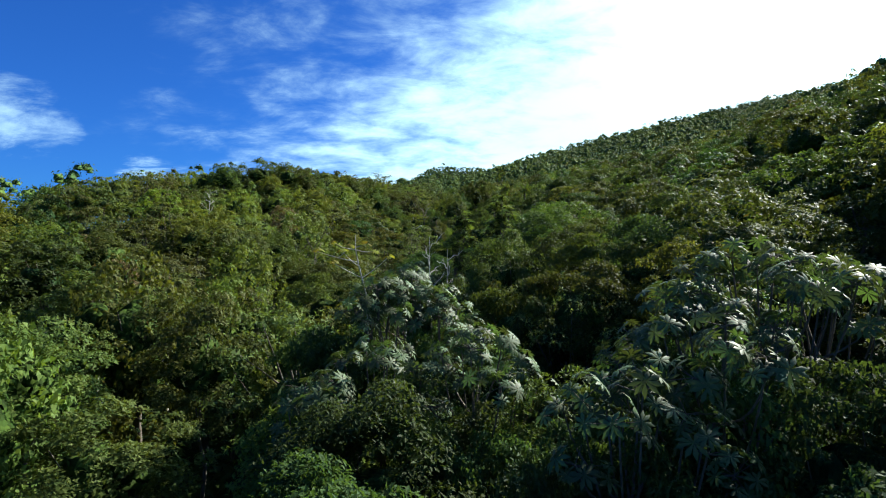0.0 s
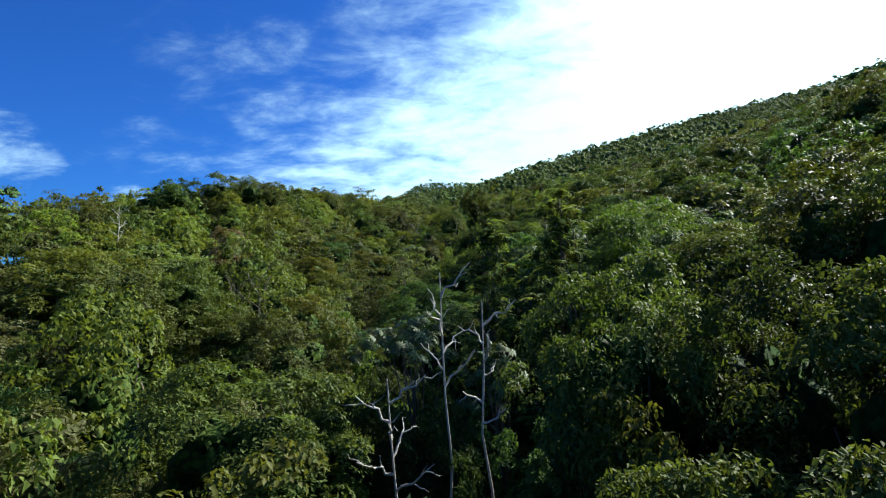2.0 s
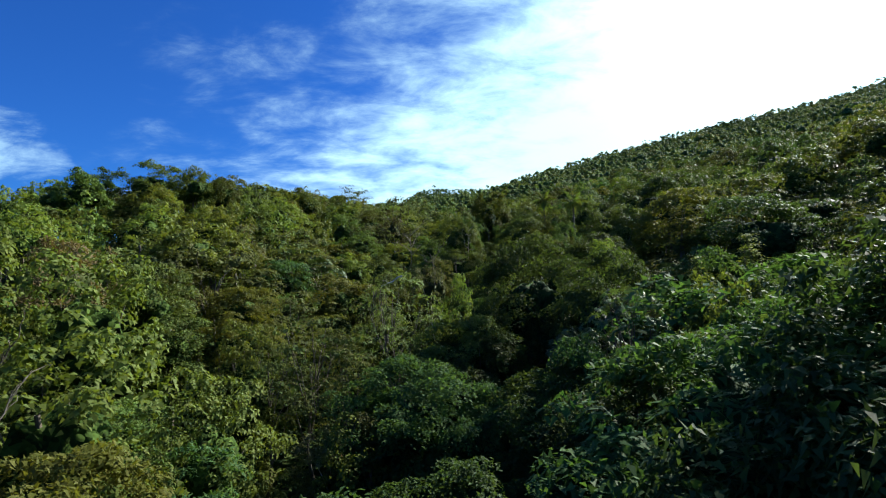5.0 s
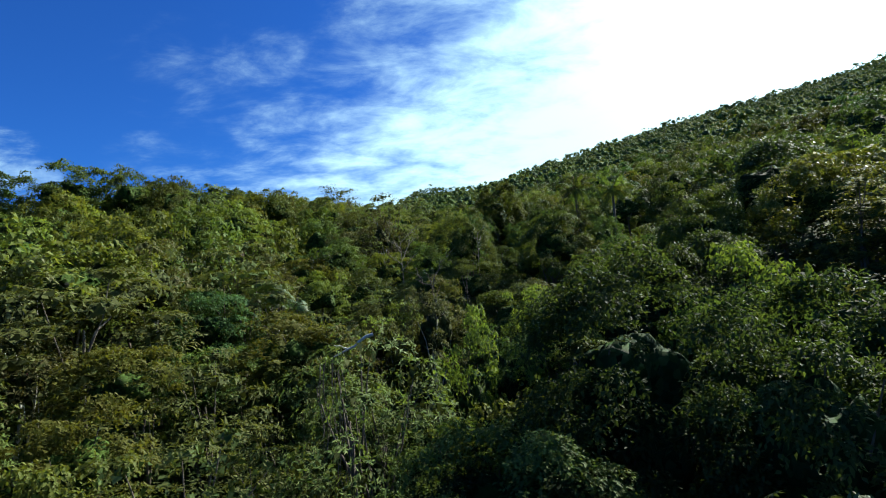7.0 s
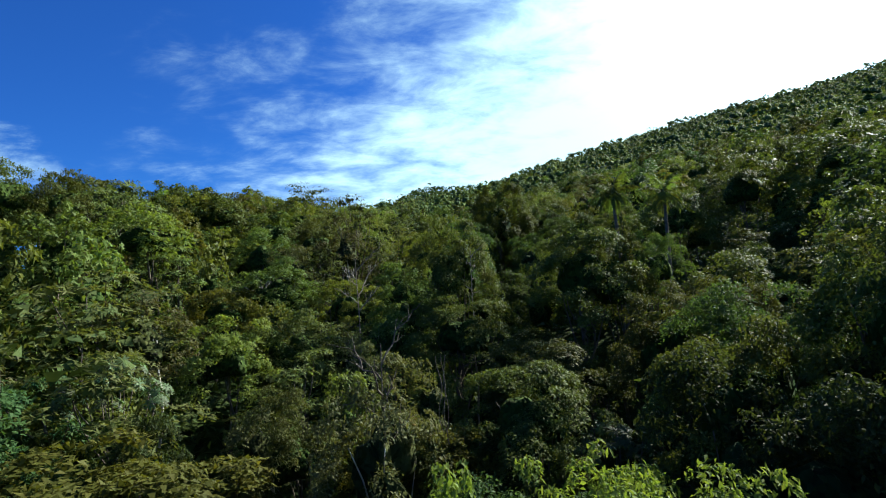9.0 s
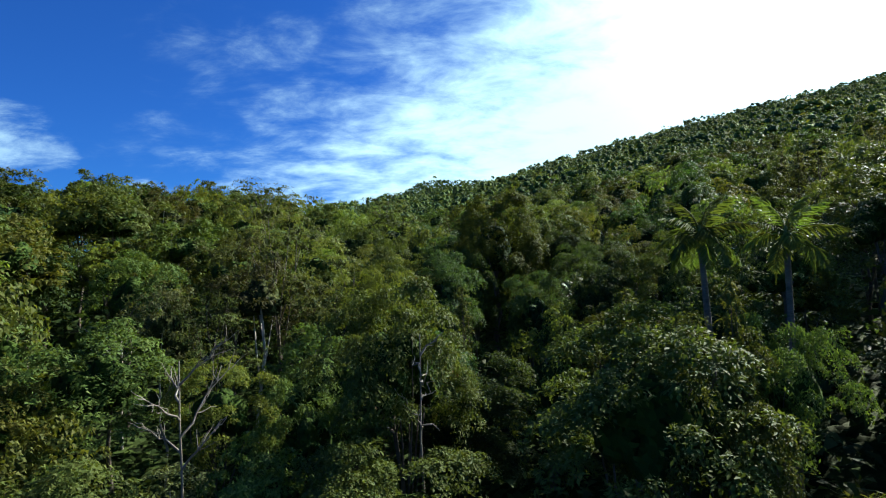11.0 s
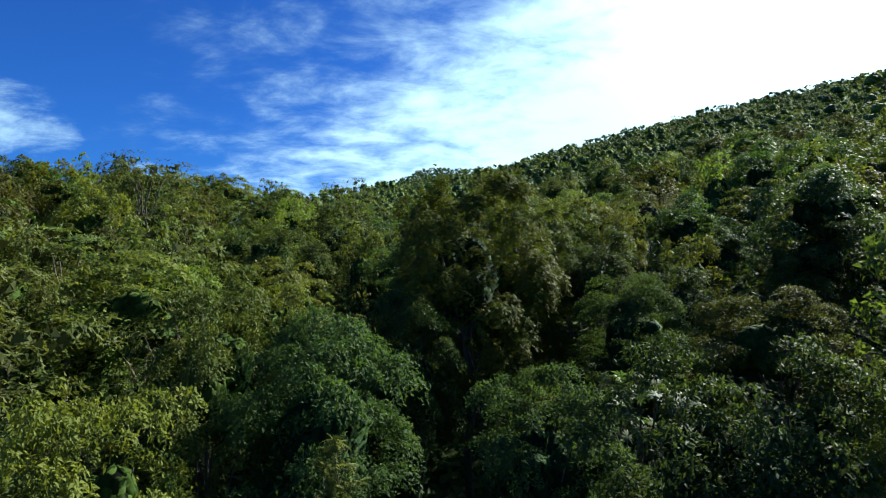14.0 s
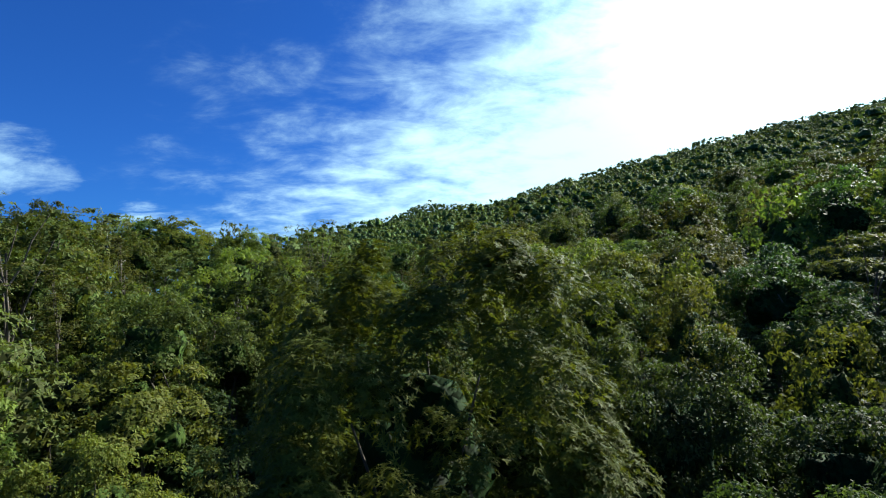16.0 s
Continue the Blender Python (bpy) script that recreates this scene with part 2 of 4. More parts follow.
LEAF = {
    "broad": leaf_material("leaf_broad", (0.026, 0.053, 0.010), (0.049, 0.095, 0.017), (0.085, 0.135, 0.025), gloss=0.58, old=(0.157, 0.107, 0.019)),
    "glossy": leaf_material("leaf_glossy", (0.012, 0.040, 0.012), (0.028, 0.071, 0.019), (0.049, 0.103, 0.027), gloss=0.58, through_light=0.38, shine=0.08),
    "lime": leaf_material("leaf_lime", (0.043, 0.081, 0.010), (0.081, 0.133, 0.018), (0.122, 0.168, 0.028), gloss=0.58, through_light=0.38),
    "feather": leaf_material("leaf_feather", (0.041, 0.072, 0.018), (0.072, 0.119, 0.027), (0.108, 0.150, 0.039), gloss=0.58, through_light=0.35),
    "olive": leaf_material("leaf_olive", (0.041, 0.059, 0.019), (0.072, 0.096, 0.031), (0.108, 0.125, 0.048), gloss=0.58, old=(0.155, 0.084, 0.027)),
    "lance": leaf_material("leaf_lance", (0.028, 0.062, 0.008), (0.052, 0.106, 0.012), (0.084, 0.146, 0.020), gloss=0.58, through_light=0.34, shine=0.05),
    "vine": leaf_material("leaf_vine", (0.034, 0.069, 0.011), (0.067, 0.121, 0.018), (0.105, 0.158, 0.030), gloss=0.58, through_light=0.34),
    "silver": leaf_material("leaf_silver", (0.024, 0.057, 0.017), (0.040, 0.086, 0.027), (0.061, 0.116, 0.040), gloss=0.58, through_light=0.25, old=(0.209, 0.168, 0.022), shine=0.24),
    "rust": leaf_material("leaf_rust", (0.060, 0.050, 0.020), (0.105, 0.086, 0.034), (0.135, 0.116, 0.050), gloss=0.65),
    "tier": leaf_material("leaf_tier", (0.043, 0.073, 0.012), (0.081, 0.133, 0.019), (0.140, 0.190, 0.031), gloss=0.58, through_light=0.4),
    # leaves deep in tufted crowns: shade put in as a darker, duller colour
    "inner": leaf_material("leaf_inner_shade", (0.020, 0.040, 0.012), (0.039, 0.066, 0.017), (0.061, 0.092, 0.027), gloss=0.85, through_light=0.12),
    "palm": leaf_material("leaf_palm", (0.031, 0.071, 0.014), (0.060, 0.116, 0.022), (0.094, 0.160, 0.032), gloss=0.65, through_light=0.3, shine=0.08),
}
BARK = rough_material("bark_grey", (0.045, 0.038, 0.03), (0.15, 0.13, 0.105), 9, 0.6, stretch=(1, 1, 0.3))
PALE = rough_material("bark_pale", (0.26, 0.24, 0.21), (0.48, 0.46, 0.42), 7, 0.35, stretch=(1, 1, 0.5))
DEAD = rough_material("bark_weathered", (0.10, 0.085, 0.07), (0.26, 0.23, 0.19), 8, 0.4, stretch=(1, 1, 0.4))
PALM_BARK = rough_material("palm_bark", (0.06, 0.055, 0.048), (0.15, 0.135, 0.115), 5, 0.3, stretch=(1, 1, 3))
# darker than the outer leaves: the shade inside a crown, put into the colour
SHADE_TONES = {
    "green": leafy_mass("inner_shade_green", (0.013, 0.027, 0.004), (0.027, 0.052, 0.008), (0.050, 0.085, 0.013), 4.5),
    "dark": leafy_mass("inner_shade_dark", (0.007, 0.018, 0.004), (0.014, 0.036, 0.010), (0.028, 0.059, 0.014), 4.5),
    "brown": leafy_mass("inner_shade_dry", (0.017, 0.024, 0.006), (0.036, 0.046, 0.013), (0.060, 0.071, 0.021), 4.5),
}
FAR_LEAVES = (
    leafy_mass("far_foliage_green", (0.029, 0.060, 0.012), (0.058, 0.109, 0.022), (0.099, 0.157, 0.034), 2.2, 0.12),
    leafy_mass("far_foliage_dark", (0.017, 0.042, 0.014), (0.035, 0.077, 0.024), (0.061, 0.118, 0.037), 2.2, 0.12),
    leafy_mass("far_foliage_pale", (0.046, 0.077, 0.022), (0.081, 0.126, 0.036), (0.122, 0.168, 0.051), 2.2, 0.12),
    leafy_mass("far_foliage_lime", (0.055, 0.098, 0.015), (0.096, 0.160, 0.027), (0.139, 0.204, 0.041), 2.2, 0.12),
)
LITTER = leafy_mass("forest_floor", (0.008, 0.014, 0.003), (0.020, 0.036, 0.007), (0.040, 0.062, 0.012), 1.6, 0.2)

# ---------------------------------------------------------------- the lie of the land
# height of the canopy along the gully, and how the sides rise from it
GULLY_Y = (-600, -80, 0, 40, 80, 100, 116, 134, 146, 168, 190, 220, 400, 600, 840, 1040, 1800)
GULLY_Z = (-60, -14, -7.2, -4.4, -2.0, 1.0, 4.8, 9.4, 12.4, 16.2, 20, 24, 50, 82, 114, 100, 20)
SIDE_Y = (-600, 50, 94, 120, 170, 260, 900)
SIDE_S = (0.5, 0.48, 0.44, 0.34, 0.21, 0.20, 0.21)
DEPTH = 11.5   # canopy above the ground


def smooth_interp(v, xs, ys, spread):
    return sum(np.interp(v + k * spread, xs, ys) for k in (-1, -0.5, 0, 0.5, 1)) / 5


def canopy(x, y):
    x, y = np.asarray(x, float), np.asarray(y, float)
    g = smooth_interp(y, GULLY_Y, GULLY_Z, 10)
    s = smooth_interp(y, SIDE_Y, SIDE_S, 16)
    xr = np.maximum(x - 1 - 8 * np.clip((y - 380) / 250, 0, 1), 0)
    right = s * (np.sqrt(xr**2 + 36) - 6)
    far = np.clip((y - 280) / 560, 0, 1)
    right = right + 13 * far * far * (3 - 2 * far) * np.clip((x - 60) / 240, 0, 1) + 0.12 * np.maximum(x - 580, 0)
    right = right - 0.5 * np.maximum(y - 880, 0) - 0.5 * np.maximum(x - 900, 0)
    d = np.maximum(-x - 1, 0)
    away = np.clip((y - 224) / 80, 0, 1)
    left = (11.2 - 3.0 * np.clip((y - 120) / 60, 0, 1)) * (1 - np.exp(-((d / 30) ** 2))) * (1 - away) - 0.11 * d * away
    left = left - 0.35 * np.maximum(d - 96, 0) - np.clip(0.35 * (d - 56), 0, 2.2)
    knob = 22 * np.exp(-(((x + 2) / 44) ** 2) - ((y - 850) / 80) ** 2)
    z = g + right + left + knob
    return np.maximum(z, -120)


def ground(x, y):
    return canopy(x, y) - DEPTH


def mesh_from(name, verts, faces, mat, smooth=False):
    me = bpy.data.meshes.new(name)
    verts, faces = np.asarray(verts, np.float32), np.asarray(faces, np.int32)
    n, k = faces.shape
    me.vertices.add(len(verts))
    me.vertices.foreach_set("co", verts.ravel())
    me.loops.add(n * k)
    me.loops.foreach_set("vertex_index", faces.ravel())
    me.polygons.add(n)
    me.polygons.foreach_set("loop_start", np.arange(0, n * k, k, dtype=np.int32))
    me.polygons.foreach_set("loop_total", np.full(n, k, np.int32))
    if smooth:
        me.polygons.foreach_set("use_smooth", np.ones(n, bool))
    me.update(calc_edges=True)
    me.materials.append(mat)
    return me


def ground_sheet():
    def steps(lo, hi, step, far, count):
        mid = np.arange(lo, hi + 0.01, step)
        k = (np.arange(1, count + 1) / count) ** 2
        return np.concatenate([lo - far * k[::-1], mid, hi + far * k])
    xs, ys = steps(-180, 520, 8, 1500, 22), steps(-120, 960, 8, 1500, 14)
    gx, gy = np.meshgrid(xs, ys)
    gz = ground(gx, gy)
    gz = gz + np.array([noise.noise((a * 0.07, b * 0.07, 0)) for a, b in zip(gx.ravel(), gy.ravel())]).reshape(gz.shape) * 0.8
    v = np.stack([gx, gy, gz], -1).reshape(-1, 3)
    i = np.arange(len(ys) - 1)[:, None] * len(xs) + np.arange(len(xs) - 1)[None]
    f = np.stack([i, i + 1, i + 1 + len(xs), i + len(xs)], -1).reshape(-1, 4)
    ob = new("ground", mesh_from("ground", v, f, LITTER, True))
    return tagged(ob, "dark leaf-littered forest floor of a steep green gully", "ground", kind="structure")


ground_sheet()

# ---------------------------------------------------------------- plants: shared builders


def unit(v):
    return v / np.maximum(np.linalg.norm(v, axis=-1, keepdims=True), 1e-9)


def leaf_blades(c, axis, normal, length, width, fold=0.18, droop=0.12, halves=2):
    """Folded leaf blades along axis and facing normal; far off one half stands for the blade."""
    axis = unit(axis)
    side = unit(np.cross(axis, normal))
    face = np.cross(side, axis)
    L, Wd = length[:, None], width[:, None]
    base = c - axis * L * 0.5
    tip = c + axis * L * 0.5 - face * L * droop
    mid = c - axis * L * 0.04 + face * Wd * fold
    i = np.arange(len(c))[:, None]
    if halves == 1:
        v = np.stack([base + side * Wd * 0.45, tip, base + axis * L * 0.2 - side * Wd * 0.55], 1).reshape(-1, 3)
        return v, i * 3 + [0, 1, 2]
    v = np.stack([base, mid + side * Wd * 0.5, tip, mid - side * Wd * 0.5], 1).reshape(-1, 3)
    f = np.concatenate([i * 4 + [0, 1, 2], i * 4 + [0, 2, 3]], 1).reshape(-1, 3)
    return v, f


class Tubes:
    """Tapered round limbs gathered into one mesh."""

    def __init__(self, sides=6):
        self.v, self.f, self.n, self.sides = [], [], 0, sides

    def limb(self, pts, radii):
        pts, radii = np.asarray(pts, float), np.asarray(radii, float)
        way = unit(np.gradient(pts, axis=0))
        ref = np.array([1.0, 0, 0]) if abs(way[0][0]) < 0.8 else np.array([0, 1.0, 0])
        u = unit(np.cross(way, ref))
        w = np.cross(way, u)
        a = np.arange(self.sides) * 2 * np.pi / self.sides
        ring = pts[:, None] + radii[:, None, None] * (np.cos(a)[None, :, None] * u[:, None] + np.sin(a)[None, :, None] * w[:, None])
        k, s = len(pts), self.sides
        i = np.arange(k - 1)[:, None] * s + np.arange(s)[None]
        j = np.arange(k - 1)[:, None] * s + (np.arange(s)[None] + 1) % s
        self.f.append(np.stack([i, j, j + s, i + s], -1).reshape(-1, 4) + self.n)
        self.v.append(ring.reshape(-1, 3))
        self.n += k * s

    def mesh(self, name, mat):
        return mesh_from(name, np.concatenate(self.v), np.concatenate(self.f), mat, True)


def bend(rng, a, b, n, wobble):
    t = np.linspace(0, 1, n)[:, None]
    p = np.asarray(a) * (1 - t) + np.asarray(b) * t
    return p + rng.normal(0, wobble, p.shape) * np.sin(t * np.pi)


def part(name, mesh, parent, label=""):
    ob = new(name, mesh)
    ob.parent = parent
    return tagged(ob, label) if label else ob


def clump_centres(rng, H, R, base, n, lean=0.12, cone=False):
    """Places of leaf masses, close together over an uneven dome."""
    u = (np.arange(n) + rng.uniform(0, 1, n)) / n
    t = 1 - u**0.8                                   # 1 at the top of the crown
    h = base + (1 - base) * (t * 0.92 + rng.normal(0, 0.03, n))
    prof = np.sqrt(np.clip(1 - t**1.9, 0.0, 1)) * (0.72 + 0.28 * np.clip(t / 0.35, 0, 1))
    if cone:
        prof = 1.1 * np.clip(1 - t, 0, 1) ** 0.62
    r = R * prof * rng.uniform(0.12 if cone else 0.72, 1.02, n)
    a = np.arange(n) * 2.39996 + rng.normal(0, 0.35, n)
    lobe = 1 + 0.16 * np.sin(2 * a + rng.uniform(0, 6)) + 0.1 * np.sin(5 * a + rng.uniform(0, 6))
    off = rng.normal(0, lean, 2) * R
    return np.stack([r * lobe * np.cos(a) + off[0] * t, r * lobe * np.sin(a) + off[1] * t, h * H], 1)


def tufts(rng, centres, radius, per, blades, size, ratio, flat=0.7, hang=0.25, open_up=0.35, lift=0.5, halves=2):
    """Sprays of leaves round twig ends, over the outer side of each leaf mass."""
    c, R = np.repeat(centres, per, 0), np.repeat(radius, per)[:, None]
    out = unit(c * [1, 1, 0] + 1e-6)
    d = unit(rng.normal(size=c.shape) + [0, 0, lift] + out * 0.45)
    p = c + d * R * rng.uniform(0.85, 1.1, (len(c), 1)) * [1, 1, flat]
    face = unit(d * 0.7 + [0, 0, 0.6] + rng.normal(0, 0.2, c.shape))
    u = unit(np.cross(face, rng.normal(size=c.shape)))
    w = np.cross(face, u)
    a = (np.arange(blades) * 2 * np.pi / blades)[None, :, None] + rng.normal(0, 0.6, (len(c), blades, 1))
    ax = np.cos(a) * u[:, None] + np.sin(a) * w[:, None] + face[:, None] * open_up * rng.uniform(0.2, 1.6, a.shape) - np.array([0, 0, hang])
    ax = unit(ax)
    L = size * rng.uniform(0.55, 1.3, (len(c), blades))
    q = p[:, None] + ax * L[..., None] * rng.uniform(0.3, 1.3, (len(c), blades, 1))
    nrm = face[:, None] + rng.normal(0, 0.38, ax.shape)
    return leaf_blades(q.reshape(-1, 3), ax.reshape(-1, 3), nrm.reshape(-1, 3), L.ravel(), L.ravel() * ratio, droop=0.18, halves=halves)


def inner_leaves(rng, centres, radius, flat, count=26, largest=9.0):
    """The close-packed leaves inside each leaf mass, coloured darker for the shade there."""
    c, R = np.repeat(centres, count, 0), np.repeat(radius, count)
    d = unit(rng.normal(size=c.shape))
    p = c + d * (R * rng.uniform(0.1, 0.74, len(c)))[:, None] * [1, 1, flat]
    nrm = unit(d + rng.normal(0, 0.5, d.shape))
    ax = np.cross(nrm, rng.normal(size=c.shape)) - [0, 0, 0.2]
    L = np.minimum(R, largest) * rng.uniform(0.26, 0.46, len(c))
    return leaf_blades(p, ax, nrm, L, L * 0.75, halves=1)


def join(groups):
    vs, fs, n = [], [], 0
    for v, f in groups:
        vs.append(v)
        fs.append(f + n)
        n += len(v)
    return np.concatenate(vs), np.concatenate(fs)


def rosettes(rng, centres, blades, size, ratio, tilt=0.1, pinnate=0):
    """Whorls of blades round twig ends; pinnate: leaflets in pairs along each frond."""
    n = len(centres)
    a = (np.arange(blades) * 2 * np.pi / blades)[None] + rng.uniform(0, 6.28, (n, 1)) + rng.normal(0, 0.25, (n, blades))
    e = rng.normal(tilt, 0.3, (n, blades))
    ax = np.stack([np.cos(a) * np.cos(e), np.sin(a) * np.cos(e), np.sin(e)], -1)
    L = size * rng.uniform(0.7, 1.2, (n, blades))
    c = np.repeat(centres[:, None], blades, 1)
    nrm = np.broadcast_to([0, 0, 1.0], ax.shape) + rng.normal(0, 0.25, ax.shape)
    if not pinnate:
        p = c + ax * L[..., None] * 0.55
        return leaf_blades(p.reshape(-1, 3), ax.reshape(-1, 3), nrm.reshape(-1, 3), L.ravel(), L.ravel() * ratio, droop=0.25)
    groups = []
    for k in range(pinnate):
        t = (k + 0.6) / pinnate
        for s in (-1, 1):
            side = np.stack([-np.sin(a) * s, np.cos(a) * s, 0 * a], -1)
            p = c + ax * (L * t)[..., None] - np.array([0, 0, 1.0]) * (L * t * t * 0.35)[..., None]
            lax = unit(side + ax * 0.5 - [0, 0, 0.25])
            l = L * ratio * (1.15 - 0.6 * t)
            groups.append(leaf_blades((p + lax * l[..., None] * 0.5).reshape(-1, 3), lax.reshape(-1, 3), nrm.reshape(-1, 3), l.ravel(), l.ravel() * 0.4, halves=1))
    return join(groups)


def lobes(rng, m, low):
    """Limb masses that make up a crown: centres and radii in a crown one unit across its half."""
    z = 1 - (1 - low) * (np.arange(m) + rng.uniform(0.1, 0.9, m)) / m
    a = np.arange(m) * 2.39996 + rng.normal(0, 0.5, m)
    r = np.sqrt(np.clip(1 - z**2, 0, 1))
    d = np.stack([r * np.cos(a), r * np.sin(a), z], 1)
    return d * rng.uniform(0.42, 0.88, (m, 1)), rng.uniform(0.2, 0.44, m)


def twig_ends(rng, c, rb, per, low, up):
    """Places of the leafy twig ends over the outer side of the limb masses."""
    q = np.repeat(c, per, 0)
    r = np.repeat(rb, per)[:, None]
    d = unit(rng.normal(size=q.shape) + unit(q) * 0.9 + [0, 0, up])
    p = q + d * r * rng.uniform(0.7, 1.2, (len(q), 1))
    gap = np.linalg.norm(p[:, None] - c[None], axis=2) / rb[None]
    return p[(gap.min(1) > 0.6) & (p[:, 2] > low - 0.1)]


def crown_at(d, c, rb):
    """Where the ways d from the middle leave the crown's limb masses."""
    dc = d @ c.T
    disc = rb**2 - ((c**2).sum(1) - dc**2)
    t = np.where(disc > 0, dc + np.sqrt(np.maximum(disc, 0)), 0)
    return d * np.maximum(t.max(1), 0.42)[:, None]


def shade_shell(c, rb, low, around, up, core):
    """A closed shell well within the leaves, blocking light; its dark colour is shade."""
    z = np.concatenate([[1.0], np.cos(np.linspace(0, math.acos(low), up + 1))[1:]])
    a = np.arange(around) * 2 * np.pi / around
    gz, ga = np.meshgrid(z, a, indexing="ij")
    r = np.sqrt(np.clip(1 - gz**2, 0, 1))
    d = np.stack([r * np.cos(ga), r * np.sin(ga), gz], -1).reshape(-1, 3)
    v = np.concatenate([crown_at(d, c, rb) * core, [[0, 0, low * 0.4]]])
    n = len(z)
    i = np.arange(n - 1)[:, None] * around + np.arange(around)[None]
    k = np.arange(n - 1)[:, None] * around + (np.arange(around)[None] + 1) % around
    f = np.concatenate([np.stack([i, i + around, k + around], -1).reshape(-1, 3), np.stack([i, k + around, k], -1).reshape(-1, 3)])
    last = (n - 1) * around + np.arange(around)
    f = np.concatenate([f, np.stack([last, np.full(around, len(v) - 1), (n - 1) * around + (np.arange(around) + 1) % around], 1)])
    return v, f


# leaf size, share of the crown covered, cells of the inside
DETAIL = {1: (0.76, 0.86, 18, 8), 2: (1.1, 0.84, 14, 7), 3: (1.65, 0.85, 10, 5)}


def leafy_crown(rng, K, ends, size, cover, halves):
    """Leaves lying over drooping pads, one pad at each twig end, with shaded gaps between the pads."""
    n = len(ends)
    rs = K.get("spray", 0.62) * rng.uniform(0.5, 1.4, n)
    blades = K.get("blades", 1)
    count = np.maximum(3, (cover * K.get("cover", 1.0) * 3.4 * rs**2 / (0.5 * size * size * K["ratio"]) / blades).astype(int))
    lean = K.get("lean", 0.28)
    mid = ends.mean(0)
    out = unit((ends - mid) * [1, 1, 0.25] + 1e-6)
    up = unit(np.array([0, 0, 1.0]) + out * lean + rng.normal(0, 0.16, ends.shape))
    u = unit(np.cross(up, rng.normal(size=up.shape)))
    w = np.cross(up, u)
    phase = rng.uniform(0, 6.28, (n, 2))
    i = np.repeat(np.arange(n), count)
    a = rng.uniform(0, 2 * np.pi, len(i))
    edge = 1 + 0.22 * np.sin(3 * a + phase[i, 0]) + 0.14 * np.sin(5 * a + phase[i, 1])
    rho = np.sqrt(rng.uniform(0, 1, len(i))) * edge
    stray = rng.random(len(i)) < 0.07
    rho = np.where(stray, rho * rng.uniform(1.0, 1.45, len(i)), rho)
    r = rs[i]
    rad = np.cos(a)[:, None] * u[i] + np.sin(a)[:, None] * w[i]
    sink = K.get("flat", 0.38) * rho**2 + rng.normal(0, 0.09, len(i)) + np.where(rng.random(len(i)) < 0.3, 0.22, 0.0)
    p = ends[i] + (rad * rho[:, None] - up[i] * sink[:, None]) * r[:, None]
    hang = np.array([0, 0, K.get("hang", 0.12)])
    face = unit(up[i] + rad * (1.1 * K.get("flat", 0.38) * rho)[:, None] + [0, 0, 0.2] + rng.normal(0, 0.27, p.shape))
    if blades == 1:
        ax = unit(rad * 0.8 + rng.normal(0, 0.55, p.shape)) - hang
        L = size * rng.uniform(0.6, 1.3, len(p))
        return leaf_blades(p, ax, face, L, L * K["ratio"], fold=0.1, droop=0.16, halves=halves)
    e = unit(np.cross(face, rng.normal(size=p.shape)))
    g = np.cross(face, e)
    b = (np.arange(blades) * 2 * np.pi / blades)[None, :, None] + rng.normal(0, 0.3, (len(p), blades, 1))
    ax = unit(np.cos(b) * e[:, None] + np.sin(b) * g[:, None] + face[:, None] * 0.3 - hang)
    L = size * rng.uniform(0.7, 1.25, (len(p), blades))
    q = p[:, None] + ax * L[..., None] * 0.5
    return leaf_blades(q.reshape(-1, 3), ax.reshape(-1, 3), (face[:, None] + rng.normal(0, 0.15, ax.shape)).reshape(-1, 3), L.ravel(), L.ravel() * K["ratio"], droop=0.2, halves=1)


